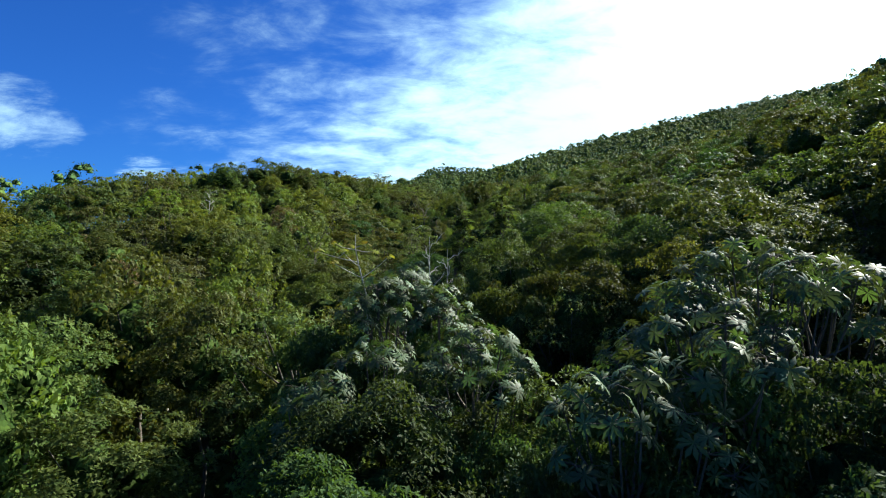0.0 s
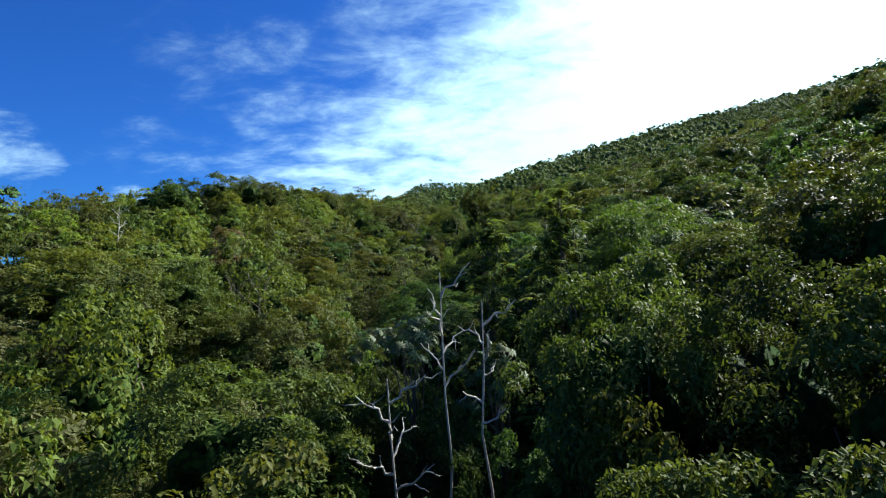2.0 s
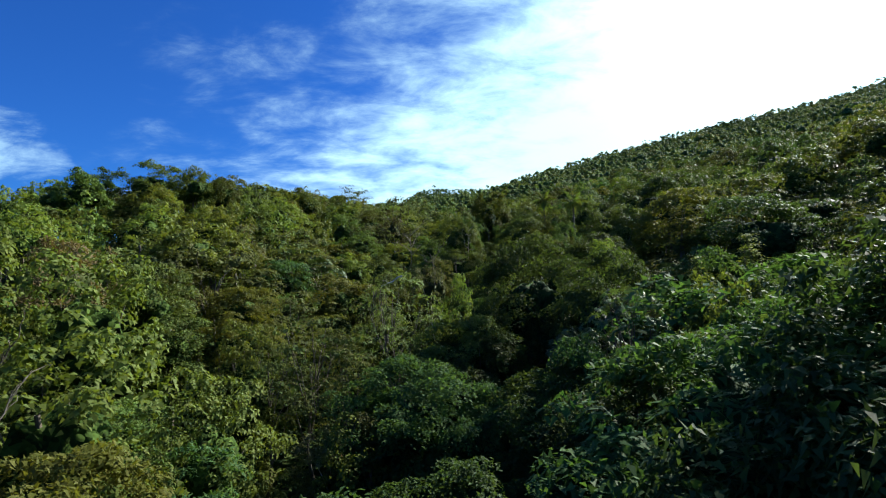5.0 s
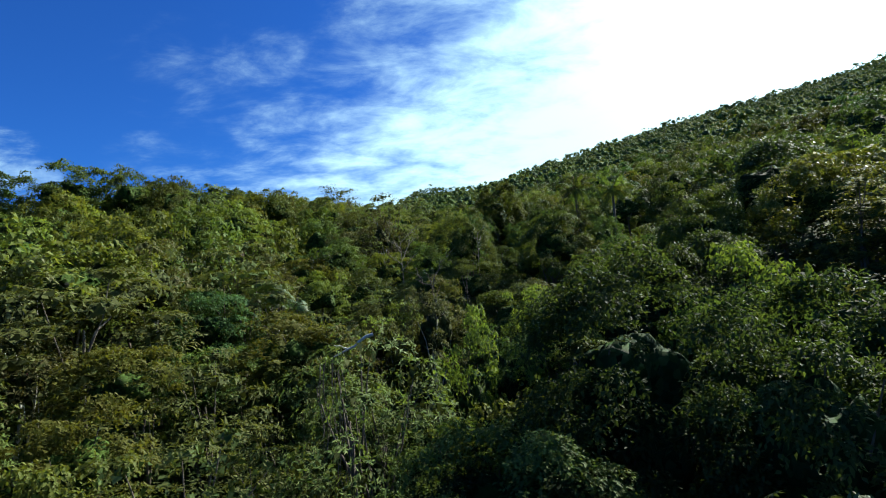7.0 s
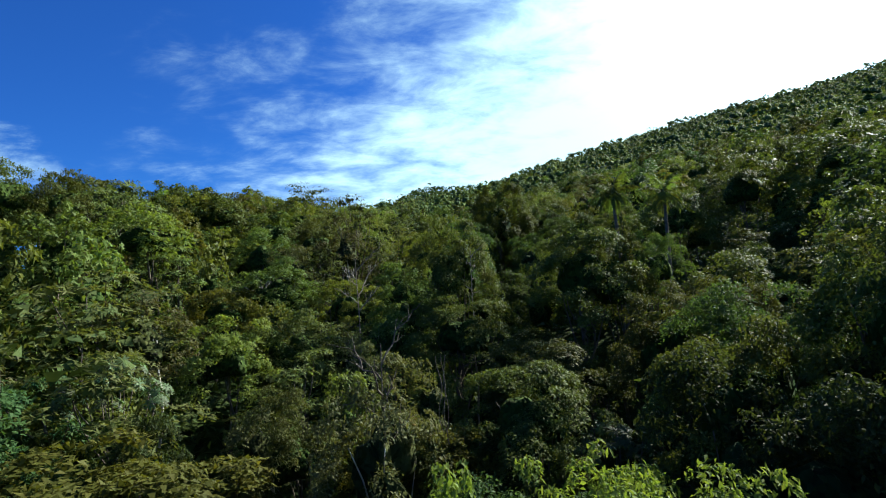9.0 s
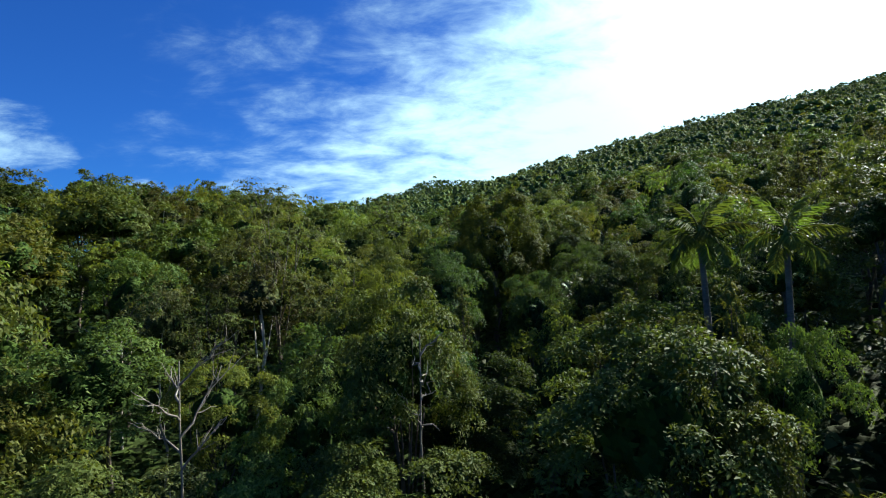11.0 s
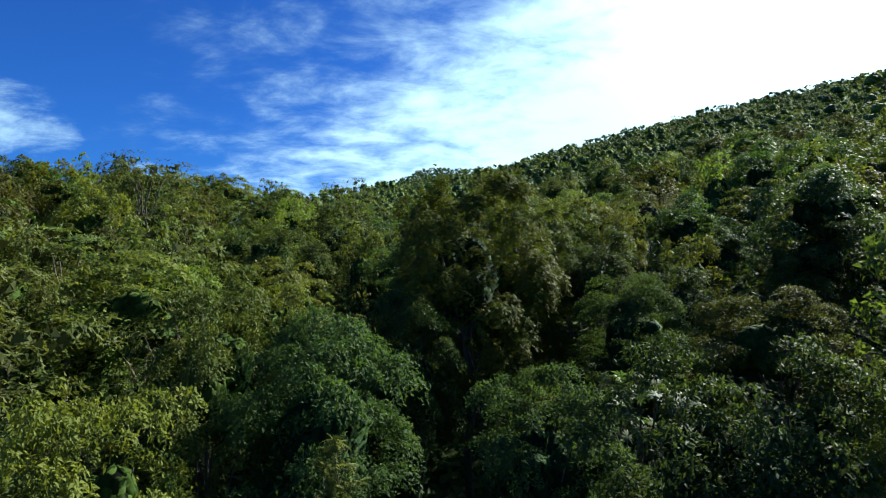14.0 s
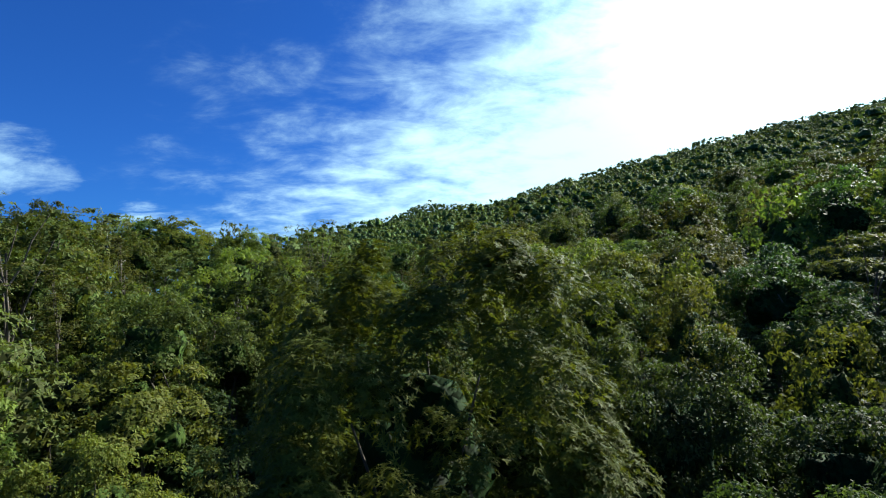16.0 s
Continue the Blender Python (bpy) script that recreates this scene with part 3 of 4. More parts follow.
def grow(kind, seed, detail):
    """A tree standing at the origin, as an Empty with trunk and crown. detail 1 near, 3 far off."""
    rng = np.random.default_rng(seed)
    K = KINDS[kind]
    H, R = K["H"], K["R"]
    grow_by, cover, around, ups = DETAIL[detail]
    size = K["leaf"] * grow_by
    thing = new(K["name"])
    thing.empty_display_size = 0.3
    tagged(thing, K["label"], K.get("category", "tree"), K["group"])
    if K["mode"] == "dome":
        low, rise = K.get("low", -0.35), K["rise"]
        c, rb = lobes(rng, K.get("lobes", 14), low)
        shape = np.array([R, R, rise])
        mid = np.array([rng.normal(0, 0.25), rng.normal(0, 0.25), H - rise * 1.08])
        ends = twig_ends(rng, c, rb, K.get("sprays", 9), low, K.get("up", 0.35)) * shape + mid
        v, f = leafy_crown(rng, K, ends, size, cover, 2 if detail == 1 else 1)
        iv, jf = shade_shell(c, rb, low, around, ups, K.get("core", 0.5))
        inside = mesh_from(K["name"] + "_inner", iv * shape + mid, jf, SHADE_TONES[K.get("shade", "green")], True)
        ends = c[:: max(1, len(c) // 6)] * shape * 0.8 + mid
    else:
        n = max(5, int(K["clumps"] * (1 if detail == 1 else 0.8)))
        ends = clump_centres(rng, H, R, K["base"], n, cone=K["mode"] == "pinnate")
        radius = K["cr"] * rng.uniform(0.65, 1.3, n)
        if K["mode"] == "pinnate":
            p = np.repeat(ends, 2, 0)
            p = p + unit(rng.normal(size=p.shape) + [0, 0, 0.5]) * np.repeat(radius, 2)[:, None] * rng.uniform(0.3, 1.0, (len(p), 1)) * [1, 1, 0.6]
            v, f = rosettes(rng, p, K["blades"], K["leaf"] * (1 if detail == 1 else 1.2), K["ratio"], 0.15, {1: 7, 2: 4, 3: 2}[detail])
        else:
            per = max(3, round(K["sprays"] * {1: 1.4, 2: 1.2, 3: 0.6}[detail]))
            v, f = tufts(rng, ends, radius, per, K["blades"], size, K["ratio"], K["flat"], K.get("hang", 0.25), 0.35, K.get("lift", 0.5), 1)
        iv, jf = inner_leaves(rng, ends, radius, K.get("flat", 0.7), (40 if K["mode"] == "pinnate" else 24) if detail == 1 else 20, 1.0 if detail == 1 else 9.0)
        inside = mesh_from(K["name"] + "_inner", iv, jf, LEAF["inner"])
    rise_by = H - np.percentile(v[:, 2], 99.3)
    v[:, 2] += rise_by
    ends = ends + [0, 0, rise_by]
    part("crown", mesh_from(K["name"] + "_crown", v, f, LEAF[K["mat"]]), thing)
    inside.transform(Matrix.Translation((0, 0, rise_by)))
    # fills the crown's inside with a darker colour, for the shade there
    part("inner_foliage", inside, thing, "dark-coloured filling for the shade inside the crown")
    T = Tubes(6 if detail == 1 else 4)
    top = np.array([rng.normal(0, 0.3), rng.normal(0, 0.3), H * 0.75])
    stem = bend(rng, (0, 0, -1.5), top, 7, 0.12 * H / 7)
    T.limb(stem, np.linspace(K["stem"], K["stem"] * 0.3, 7))
    for c in ends[: (8 if detail == 1 else 3)]:
        a = stem[int(rng.integers(3, 6))]
        T.limb(bend(rng, a, c, 4, 0.2), np.linspace(K["stem"] * 0.35, 0.02, 4))
    part("trunk", T.mesh(K["name"] + "_trunk", K.get("bark", BARK)), thing)
    return thing


KINDS = {
    "broad": dict(name="broadleaf_tree", mode="dome", H=13.0, R=3.7, rise=4.1, low=-0.5, lobes=16, leaf=0.22, ratio=0.5, mat="broad", stem=0.2,
                  label="round-crowned broadleaf tree with mid-green leaves on the slope", group="broadleaf trees of the slope"),
    "glossy": dict(name="glossy_leaved_tree", mode="dome", H=12.0, R=3.7, rise=4.2, low=-0.6, lobes=16, leaf=0.225, ratio=0.48, mat="glossy", stem=0.2, shade="dark", spray=0.7,
                   label="dense tree with dark glossy leaves in shade", group="dark glossy trees of the gully"),
    "lime": dict(name="light_green_tree", mode="dome", H=12.0, R=3.3, rise=3.4, lobes=14, leaf=0.22, ratio=0.5, mat="lime", stem=0.18, spray=0.55,
                 label="bushy tree with bright yellow-green sunlit leaves", group="bright green trees"),
    "olive": dict(name="dry_leaved_tree", mode="dome", H=12.5, R=3.1, rise=3.8, lobes=16, leaf=0.24, ratio=0.44, mat="olive", stem=0.16, bark=PALE, cover=0.7, shade="brown", spray=0.5,
                  label="thin-crowned olive-brown tree with pale limbs showing", group="thin olive trees"),
    "rust": dict(name="rusty_tree", mode="dome", H=12.0, R=2.5, rise=3.0, lobes=11, leaf=0.25, ratio=0.45, mat="rust", stem=0.15, shade="brown", spray=0.5, cover=0.8,
                 label="tree with withered rust-brown leaves", group="rust-brown trees"),
    "vine": dict(name="vine_draped_tree", mode="dome", H=12.5, R=3.1, rise=6.2, low=-0.85, lobes=30, sprays=7, leaf=0.25, ratio=0.65, hang=0.9, flat=0.9, lean=1.3, spray=0.5, mat="vine", stem=0.25, cover=0.8,
                 label="tree smothered to the ground in hanging vines", group="vine-draped trees"),
    "lance": dict(name="narrow_leaved_tree", mode="dome", H=14.0, R=4.1, rise=5.2, low=-0.8, lobes=32, sprays=12, core=0.4, up=-0.1, hang=0.1, leaf=0.17, ratio=0.32, blades=6, mat="lance", stem=0.26, shade="dark", cover=1.5, flat=0.8,
                  label="domed tree with rosettes of narrow bright green leaves", group="narrow-leaved domed trees"),
    "feather": dict(name="feathery_tree", mode="tufts", H=13.5, R=4.4, base=0.55, clumps=24, cr=1.7, sprays=26, blades=7, leaf=0.26, ratio=0.36, flat=0.26, hang=0.05, lift=0.9, mat="feather", stem=0.2,
                    label="flat-topped feathery tree with fine pale green foliage", group="feathery flat-topped trees"),
    "tier": dict(name="tiered_tree", mode="pinnate", H=15, R=3.0, base=0.2, clumps=130, cr=0.6, blades=6, leaf=0.7, ratio=0.3, mat="tier", stem=0.18,
                 label="upright tree with tiers of long feathered leaves", group="tiered pinnate trees"),
}
VARIANTS = {}


def plant(kind, x, y, top=None, scale=1.0, wide=1.0, detail=1, variant=None, turn=None):
    """Set a tree on the ground so that its crown ends at the height top."""
    if variant is None:
        variant = random.randrange(3)
    if turn is None:
        turn = random.uniform(0, 360)
    z = float(ground(x, y))
    if top is not None:
        scale = max(0.35, (top - z) / KINDS[kind]["H"])
    w = min(max(scale, 0.7), 1.5) * wide
    stretch = random.uniform(0.86, 1.16)
    key = (kind, variant, detail)
    m = pose(x, y, z, 0, 0, turn) @ Matrix.Diagonal((w * stretch, w / stretch, scale, 1))
    if key not in VARIANTS:
        VARIANTS[key] = grow(kind, hash_seed(kind, variant, detail), detail)
        VARIANTS[key].matrix_basis = m
        return VARIANTS[key]
    tree = copy_thing(VARIANTS[key], m)
    tree.matrix_basis = m
    return tree


def hash_seed(kind, variant, detail):
    return sum(ord(c) for c in kind) * 100 + variant * 10 + int(detail * 5)


# ---------------------------------------------------------------- the woods
PX = [row[1] for row in PATH]
PY = [row[2] for row in PATH]
PZ = [row[3] for row in PATH]
TAKEN = []


def pick(y, x):
    s = random.random()
    if x < -4:
        table = (("broad", 0.30), ("lime", 0.17), ("feather", 0.11), ("vine", 0.21), ("olive", 0.13), ("glossy", 0.06), ("rust", 0.01), ("tier", 0.01))
    elif 60 < y < 112 and x < 22:
        table = (("glossy", 0.6), ("broad", 0.18), ("tier", 0.12), ("vine", 0.05), ("feather", 0.05))
    else:
        table = (("glossy", 0.24), ("broad", 0.38), ("tier", 0.10), ("lime", 0.08), ("feather", 0.08), ("vine", 0.07), ("olive", 0.05))
    for kind, p in table:
        s -= p
        if s < 0:
            return kind
    return "broad"


def clear_of_path(x, y, top, r):
    px = np.interp(y, PY, PX)
    pz = np.interp(y, PY, PZ)
    return y < -12 or y > PY[-1] + r + 3 or abs(x - px) > r + 3.0 or top < pz - 4.0 - np.interp(y, (56, 64, 82, 90), (0, 3, 3, 0))


def under_landmarks(a, b, r, top):
    """Filling trees stay lower than the open air in front of the trees that stand out."""
    for (ex, ey, ez), (tx, ty, tz) in OPEN_AIR:
        k = (b - ey) / (ty - ey)
        if 0.1 < k < 0.9 and abs(a - ex - (tx - ex) * k) < 0.75 * r + 0.5:
            top = min(top, ez + (tz - ez) * k - 0.3)
    return top


def taller(x, y):
    """Trees of the lower gully's sunny side stand higher, those of the near bank lower."""
    gully = np.interp(y, (15, 32, 100, 116), (0, 1, 1, 0)) * np.interp(x, (-7, 0, 16, 30), (0, 1, 1, 0.3))
    bank = np.interp(y, (40, 55, 66, 80), (0, 1, 1, 0)) * np.interp(x, (-32, -24), (1, 0))
    crest = np.interp(y, (75, 95), (0, 1)) * np.interp(x, (-30, -18), (1, 0))
    return float(3.2 * gully - 2.5 * bank + 1.0 * crest - np.interp(x, (8, 20), (0, 0.8)))


def scatter(x0, x1, y0, y1, step, keep):
    y = y0
    row = 0
    while y < y1:
        x = x0 + (row % 2) * step / 2
        while x < x1:
            a, b = x + random.uniform(-0.4, 0.4) * step, y + random.uniform(-0.4, 0.4) * step
            if keep(a, b) and all((a - c) ** 2 + (b - d) ** 2 > e * e for c, d, e in TAKEN):
                top = float(canopy(a, b)) + random.uniform(-3.2, 2.4) + taller(a, b)
                kind = pick(b, a)
                r = KINDS[kind]["R"]
                if not clear_of_path(a, b, top, r):
                    top = float(np.interp(b, PY, PZ)) - random.uniform(4.5, 8.0) - float(np.interp(b, (56, 64, 82, 90), (0, 3, 3, 0)))
                top = under_landmarks(a, b, r, top)
                if top - float(ground(a, b)) > 3:
                    away = abs(a - np.interp(b, PY, PX))
                    plant(kind, a, b, top, wide=random.uniform(0.85, 1.2), detail=1 if away < 8 and b < 166 else 2 if away < 26 and b < 190 else 3)
            x += step
        y += step * 0.87
        row += 1


def in_near(x, y):
    return -34 < x < 32 and 8 < y < 200


def seen_from_path(x, y):
    """Inside the wedge that some place on the path looks into."""
    return y > 6 and abs(x - 2) < 0.9 * y + 10


# trees that stand out, each at its own place: kind, x, y, top, width
LOWER_GULLY = (
    ("rust", -38.6, 58.2, 2.4, 0.9),
    ("broad", 7.6, 27.2, -0.7, 0.8), ("broad", 4.6, 29.6, -1.7, 0.8), ("lime", 12, 25.6, 0.3, 0.8), ("feather", -12.5, 86, 0.3, 0.9), ("feather", -6.8, 85.6, -1, 0.7),
    ("feather", 6, 27.2, -2, 0.7), ("glossy", 12.8, 31.8, 1.9, 0.9), ("broad", 8.8, 32.6, 0.9, 0.8), ("vine", 3, 32.8, -2, 0.8),
    ("glossy", 8.4, 36, 1.2, 0.8), ("broad", 4.6, 38.2, 1.3, 0.75), ("tier", 5, 48.8, 4.9, 0.92), ("tier", 1.6, 49.2, 3.3, 0.78),
    ("broad", 13.4, 49.5, 2.8, 1.1), ("broad", 9.2, 52, 4.4, 0.9), ("vine", -17.2, 73, 2.8, 1.2), ("vine", -12.4, 78, 0, 1.2),
    ("feather", -62, 112, 17.6, 0.9), ("vine", -22, 83, 6.4, 1.2), ("glossy", 9.2, 84, 5.5, 0.8), ("rust", -24.8, 85.8, 7.6, 0.8),
    ("vine", -14.4, 87, 1.6, 1.1), ("feather", -9.8, 87.6, 1.8, 0.9),
)
MIDDLE_GULLY = (
    ("lime", -16.6, 92, 2.6, 0.9),
    ("glossy", 6, 89.2, 6.9, 0.8), ("feather", -4.6, 92, 4.8, 0.8), ("vine", 11.8, 92.4, 6.8, 0.9), ("feather", -8.4, 93.2, 0.4, 0.8),
    ("glossy", 13.8, 98.4, 7.5, 0.9), ("lime", 5, 98.8, 5.4, 0.7), ("vine", 0.6, 100.4, 4.4, 0.65), ("glossy", 9.6, 101.2, 6.6, 0.8),
    ("broad", 17, 104.2, 11.2, 0.9), ("broad", 10.8, 104.4, 7.4, 0.7), ("glossy", 25, 108.4, 14.8, 1.1), ("olive", -1.2, 109, 6.4, 0.8),
    ("glossy", 12.6, 109.2, 8.2, 0.8), ("broad", 15.3, 113.4, 8.4, 0.8), ("broad", -6, 114, 4.6, 0.8), ("broad", 12.8, 116.4, 8.2, 0.8),
    ("broad", 0.6, 118.6, 4, 0.7), ("lime", -12, 121, 7.8, 0.9),
)
UPPER_GULLY = (
    ("lime", -6.4, 134.2, 9.6, 0.9), ("broad", -1.8, 132.2, 9.4, 0.8), ("feather", -9.9, 140.6, 12.6, 0.7),
    ("olive", -3.4, 122.8, 6, 0.7), ("broad", 13.6, 124.2, 12, 0.7), ("tier", 14.6, 124.9, 12.9, 0.35), ("broad", 11.2, 125, 12.3, 1),
    ("broad", 16.9, 126.2, 11.6, 0.6), ("broad", 2.8, 130.4, 13.4, 0.75), ("broad", 14.4, 133.2, 11.6, 0.9), ("glossy", -54, 135, 23.2, 1),
    ("tier", 14.8, 135.2, 12, 0.7), ("broad", -47, 138, 24.4, 1.1), ("olive", -12.8, 140.8, 13.2, 0.8), ("broad", 19.8, 140.8, 15.6, 0.75),
    ("broad", -41, 141, 24, 1), ("lime", 0.4, 142.8, 13.8, 0.7), ("glossy", 15.2, 142.8, 14.6, 0.8), ("tier", 6, 143, 12.4, 0.6),
    ("broad", -36.5, 143, 22.8, 0.9), ("broad", -17.4, 145, 15.8, 0.9), ("olive", -8.4, 145.6, 16.4, 0.8), ("glossy", 11.6, 146.4, 13.2, 0.8),
    ("feather", -7.6, 147.2, 18.6, 0.8), ("glossy", 4.8, 148, 14.9, 0.75),
)
GULLY_HEAD = (
    ("broad", 0.2, 150.2, 16.3, 0.7), ("broad", 12, 150.4, 12.4, 0.7), ("broad", 21.2, 150.4, 15.3, 0.9), ("glossy", 7.6, 153, 15.2, 0.6),
    ("glossy", 17.8, 154.8, 15.6, 0.8), ("feather", -3.6, 157, 15, 0.8), ("lance", 10, 158, 20.6, 0.88),
    ("broad", 28.4, 160.4, 16.6, 0.8), ("glossy", 30.6, 161.4, 18.6, 0.9), ("glossy", 17.2, 161.6, 18, 0.8), ("lance", 13.2, 162.4, 19.8, 0.7),
    ("lime", -0.8, 162.4, 15.2, 0.8), ("glossy", 31.2, 163.2, 23.2, 1), ("glossy", 33.4, 163.6, 18, 0.9), ("lime", -7.2, 164.8, 16.4, 0.8),
    ("feather", 2.4, 166, 14, 0.8), ("lime", 22, 170.8, 19.8, 0.7), ("feather", -38, 174, 25.2, 0.9), ("broad", -6.2, 176.4, 20.2, 0.9),
    ("feather", -20.4, 184.4, 27.5, 0.9), ("feather", -6.8, 222, 30, 1),
)
OPEN_AIR = []
for kind, x, y, top, wide in LOWER_GULLY + MIDDLE_GULLY + UPPER_GULLY + GULLY_HEAD:
    for d in (13, 20, 29):
        if y < 190:
            e = (np.interp(y - d, PY, PX), y - d, np.interp(y - d, PY, PZ))
            OPEN_AIR.append((e, (x, y, top - (5.5 if kind in ("tier", "feather") else 3.4) * wide)))
    away = abs(x - np.interp(y, PY, PX))
    plant(kind, x, y, top, wide=wide, detail=1 if away < 16 and y < 170 or kind == "feather" else 2)
    TAKEN.append((x, y, 2.0 + 2.2 * wide))

# ---------------------------------------------------------------- trumpet trees with hand-shaped leaves


def palmate_leaf():
    """A round leaf of nine drooping lobes, one unit across its radius."""
    v, f = [(0.0, 0.0, 0.02)], []
    for k in range(9):
        a = k * 2 * math.pi / 9 + 0.1 * math.sin(k * 2.3)
        ln = 1.0 if k else 0.72
        u, w = Vector((math.cos(a), math.sin(a), 0)), Vector((-math.sin(a), math.cos(a), 0))
        i = len(v)
        for r, h, z in ((0.62, 0.15, -0.05), (0.58, 0.0, 0.0), (0.62, -0.15, -0.05), (1.0, 0.0, -0.18 - 0.08 * math.sin(k * 1.7))):
            v.append(tuple(u * r * ln + w * h + Vector((0, 0, z))))
        f += [(0, i, i + 1), (0, i + 1, i + 2), (i, i + 3, i + 1), (i + 1, i + 3, i + 2)]
    return mesh_from("palmate_leaf", np.array(v), np.array(f), LEAF["silver"])


PALMATE = palmate_leaf()
YELLOWING = PALMATE.copy()
YELLOWING.materials[0] = leaf_material("leaf_yellowing", (0.07, 0.12, 0.015), (0.13, 0.17, 0.02), (0.24, 0.23, 0.03), through_light=0.4)


def trumpet_tree(x, y, top, seed, limbs=7, leaves=10, spread=2.0, size=0.35):
    rng = np.random.default_rng(seed)
    z = float(ground(x, y))
    H = top - z
    thing = new("trumpet_tree")
    tagged(thing, "trumpet tree with big silvery hand-shaped leaves on pale limbs", "tree", "trumpet trees")
    thing.matrix_basis = pose(x, y, z)
    T = Tubes(6)
    fork = H - rng.uniform(3.0, 3.8)
    stem = bend(rng, (0, 0, -1.5), (rng.normal(0, 0.3), rng.normal(0, 0.3), fork), 8, 0.15)
    T.limb(stem, np.linspace(0.12, 0.07, 8))
    count = limbs * 2
    for k in range(count):
        a = k * 2.39996 + rng.normal(0, 0.3)
        reach = math.sqrt((k + 0.3) / count)
        out = spread * reach * rng.uniform(0.85, 1.1)
        start = stem[-1 - (k % 3)]
        fall = 1.9 * reach ** 2.2 * rng.uniform(0.7, 1.25)
        end = np.array([out * math.cos(a), out * math.sin(a), H - 0.3 - fall]) + [*stem[-1][:2], 0]
        mid = (start + end) / 2 + np.array([math.cos(a), math.sin(a), -0.6]) * 0.3 * out
        t = np.linspace(0, 1, 6)[:, None]
        T.limb((1 - t) ** 2 * start + 2 * t * (1 - t) * mid + t**2 * end, np.linspace(0.04, 0.022, 6))
        n = leaves + int(rng.integers(-2, 2))
        for j in range(n):
            b = j * 2.39996 + rng.normal(0, 0.25)
            e = rng.uniform(-0.45, 0.8)
            way = np.array([math.cos(b) * math.cos(e), math.sin(b) * math.cos(e), math.sin(e)])
            ln = rng.uniform(0.4, 0.75)
            tip = end + way * ln
            T.limb([end, tip], [0.012, 0.009])
            leaf = part("leaf", PALMATE, thing)
            up = Vector((way[0] * 0.9 + rng.normal(0, 0.35), way[1] * 0.9 + rng.normal(0, 0.35), 0.8)).normalized()
            leaf.matrix_basis = Matrix.Translation(tip) @ up.to_track_quat("Z", "Y").to_matrix().to_4x4() @ \
                Matrix.Rotation(rng.uniform(0, 6.28), 4, "Z") @ Matrix.Diagonal((*(size * rng.uniform(0.7, 1.2),) * 3, 1))
    part("trunk", T.mesh("trumpet_trunk", BARK), thing)
    TAKEN.append((x, y, 2.0))
    return thing


TRUMPETS_LOW = ((9.6, 15.8, 0.1, 10, 12, 2.5), (12.4, 17.4, -0.4, 8, 11, 2.2), (4.6, 13.6, -2.7, 7, 10, 1.7), (7.2, 14.4, -1.4, 9, 11, 2.2), (10.2, 21.0, -1.2, 7, 10, 2.0), (-2.2, 19.2, -3.2, 7, 10, 1.9),
                (1.2, 18.6, -2.7, 7, 10, 1.8), (-1.9, 25.8, -0.8, 8, 11, 1.7), (-0.3, 25.0, -1.6, 7, 10, 1.5), (-3.0, 24.6, -1.1, 8, 11, 1.5), (-4.2, 18.0, -4.2, 6, 9, 1.5))
TRUMPETS_HIGH = ((-2.6, 45.9, -0.9, 6, 9, 1.3), (1.3, 43.9, -2.0, 5, 8, 1.0), (8.5, 78.4, 3.4, 6, 9, 1.4), (-4.8, 57.8, -2.3, 7, 10, 1.9), (-2.4, 59.2, -1.7, 6, 9, 1.5), (6.8, 80.8, 1.2, 7, 10, 2.0),
                 (-13.8, 112.4, 6.6, 7, 10, 1.9), (8.0, 111.2, 2.8, 6, 9, 1.6), (15.4, 148.0, 12.8, 6, 9, 1.6))
for k, (x, y, top, limbs, leaves, spread) in enumerate(TRUMPETS_LOW + TRUMPETS_HIGH):
    trumpet_tree(x, y, top, 300 + k, limbs, leaves, spread * 1.25)
    for d in (10, 16, 24):
        if y > 24:
            OPEN_AIR.append(((np.interp(y - d, PY, PX), y - d, np.interp(y - d, PY, PZ)), (x, y, top - 2.2)))
    for dx, dy in ((-2.6, -1.2), (2.4, -1.6), (0.2, -2.8), (-1.2, 2.6)):
        plant("glossy", x + dx, y + dy, top - random.uniform(2.2, 3.6), wide=0.6, detail=2)


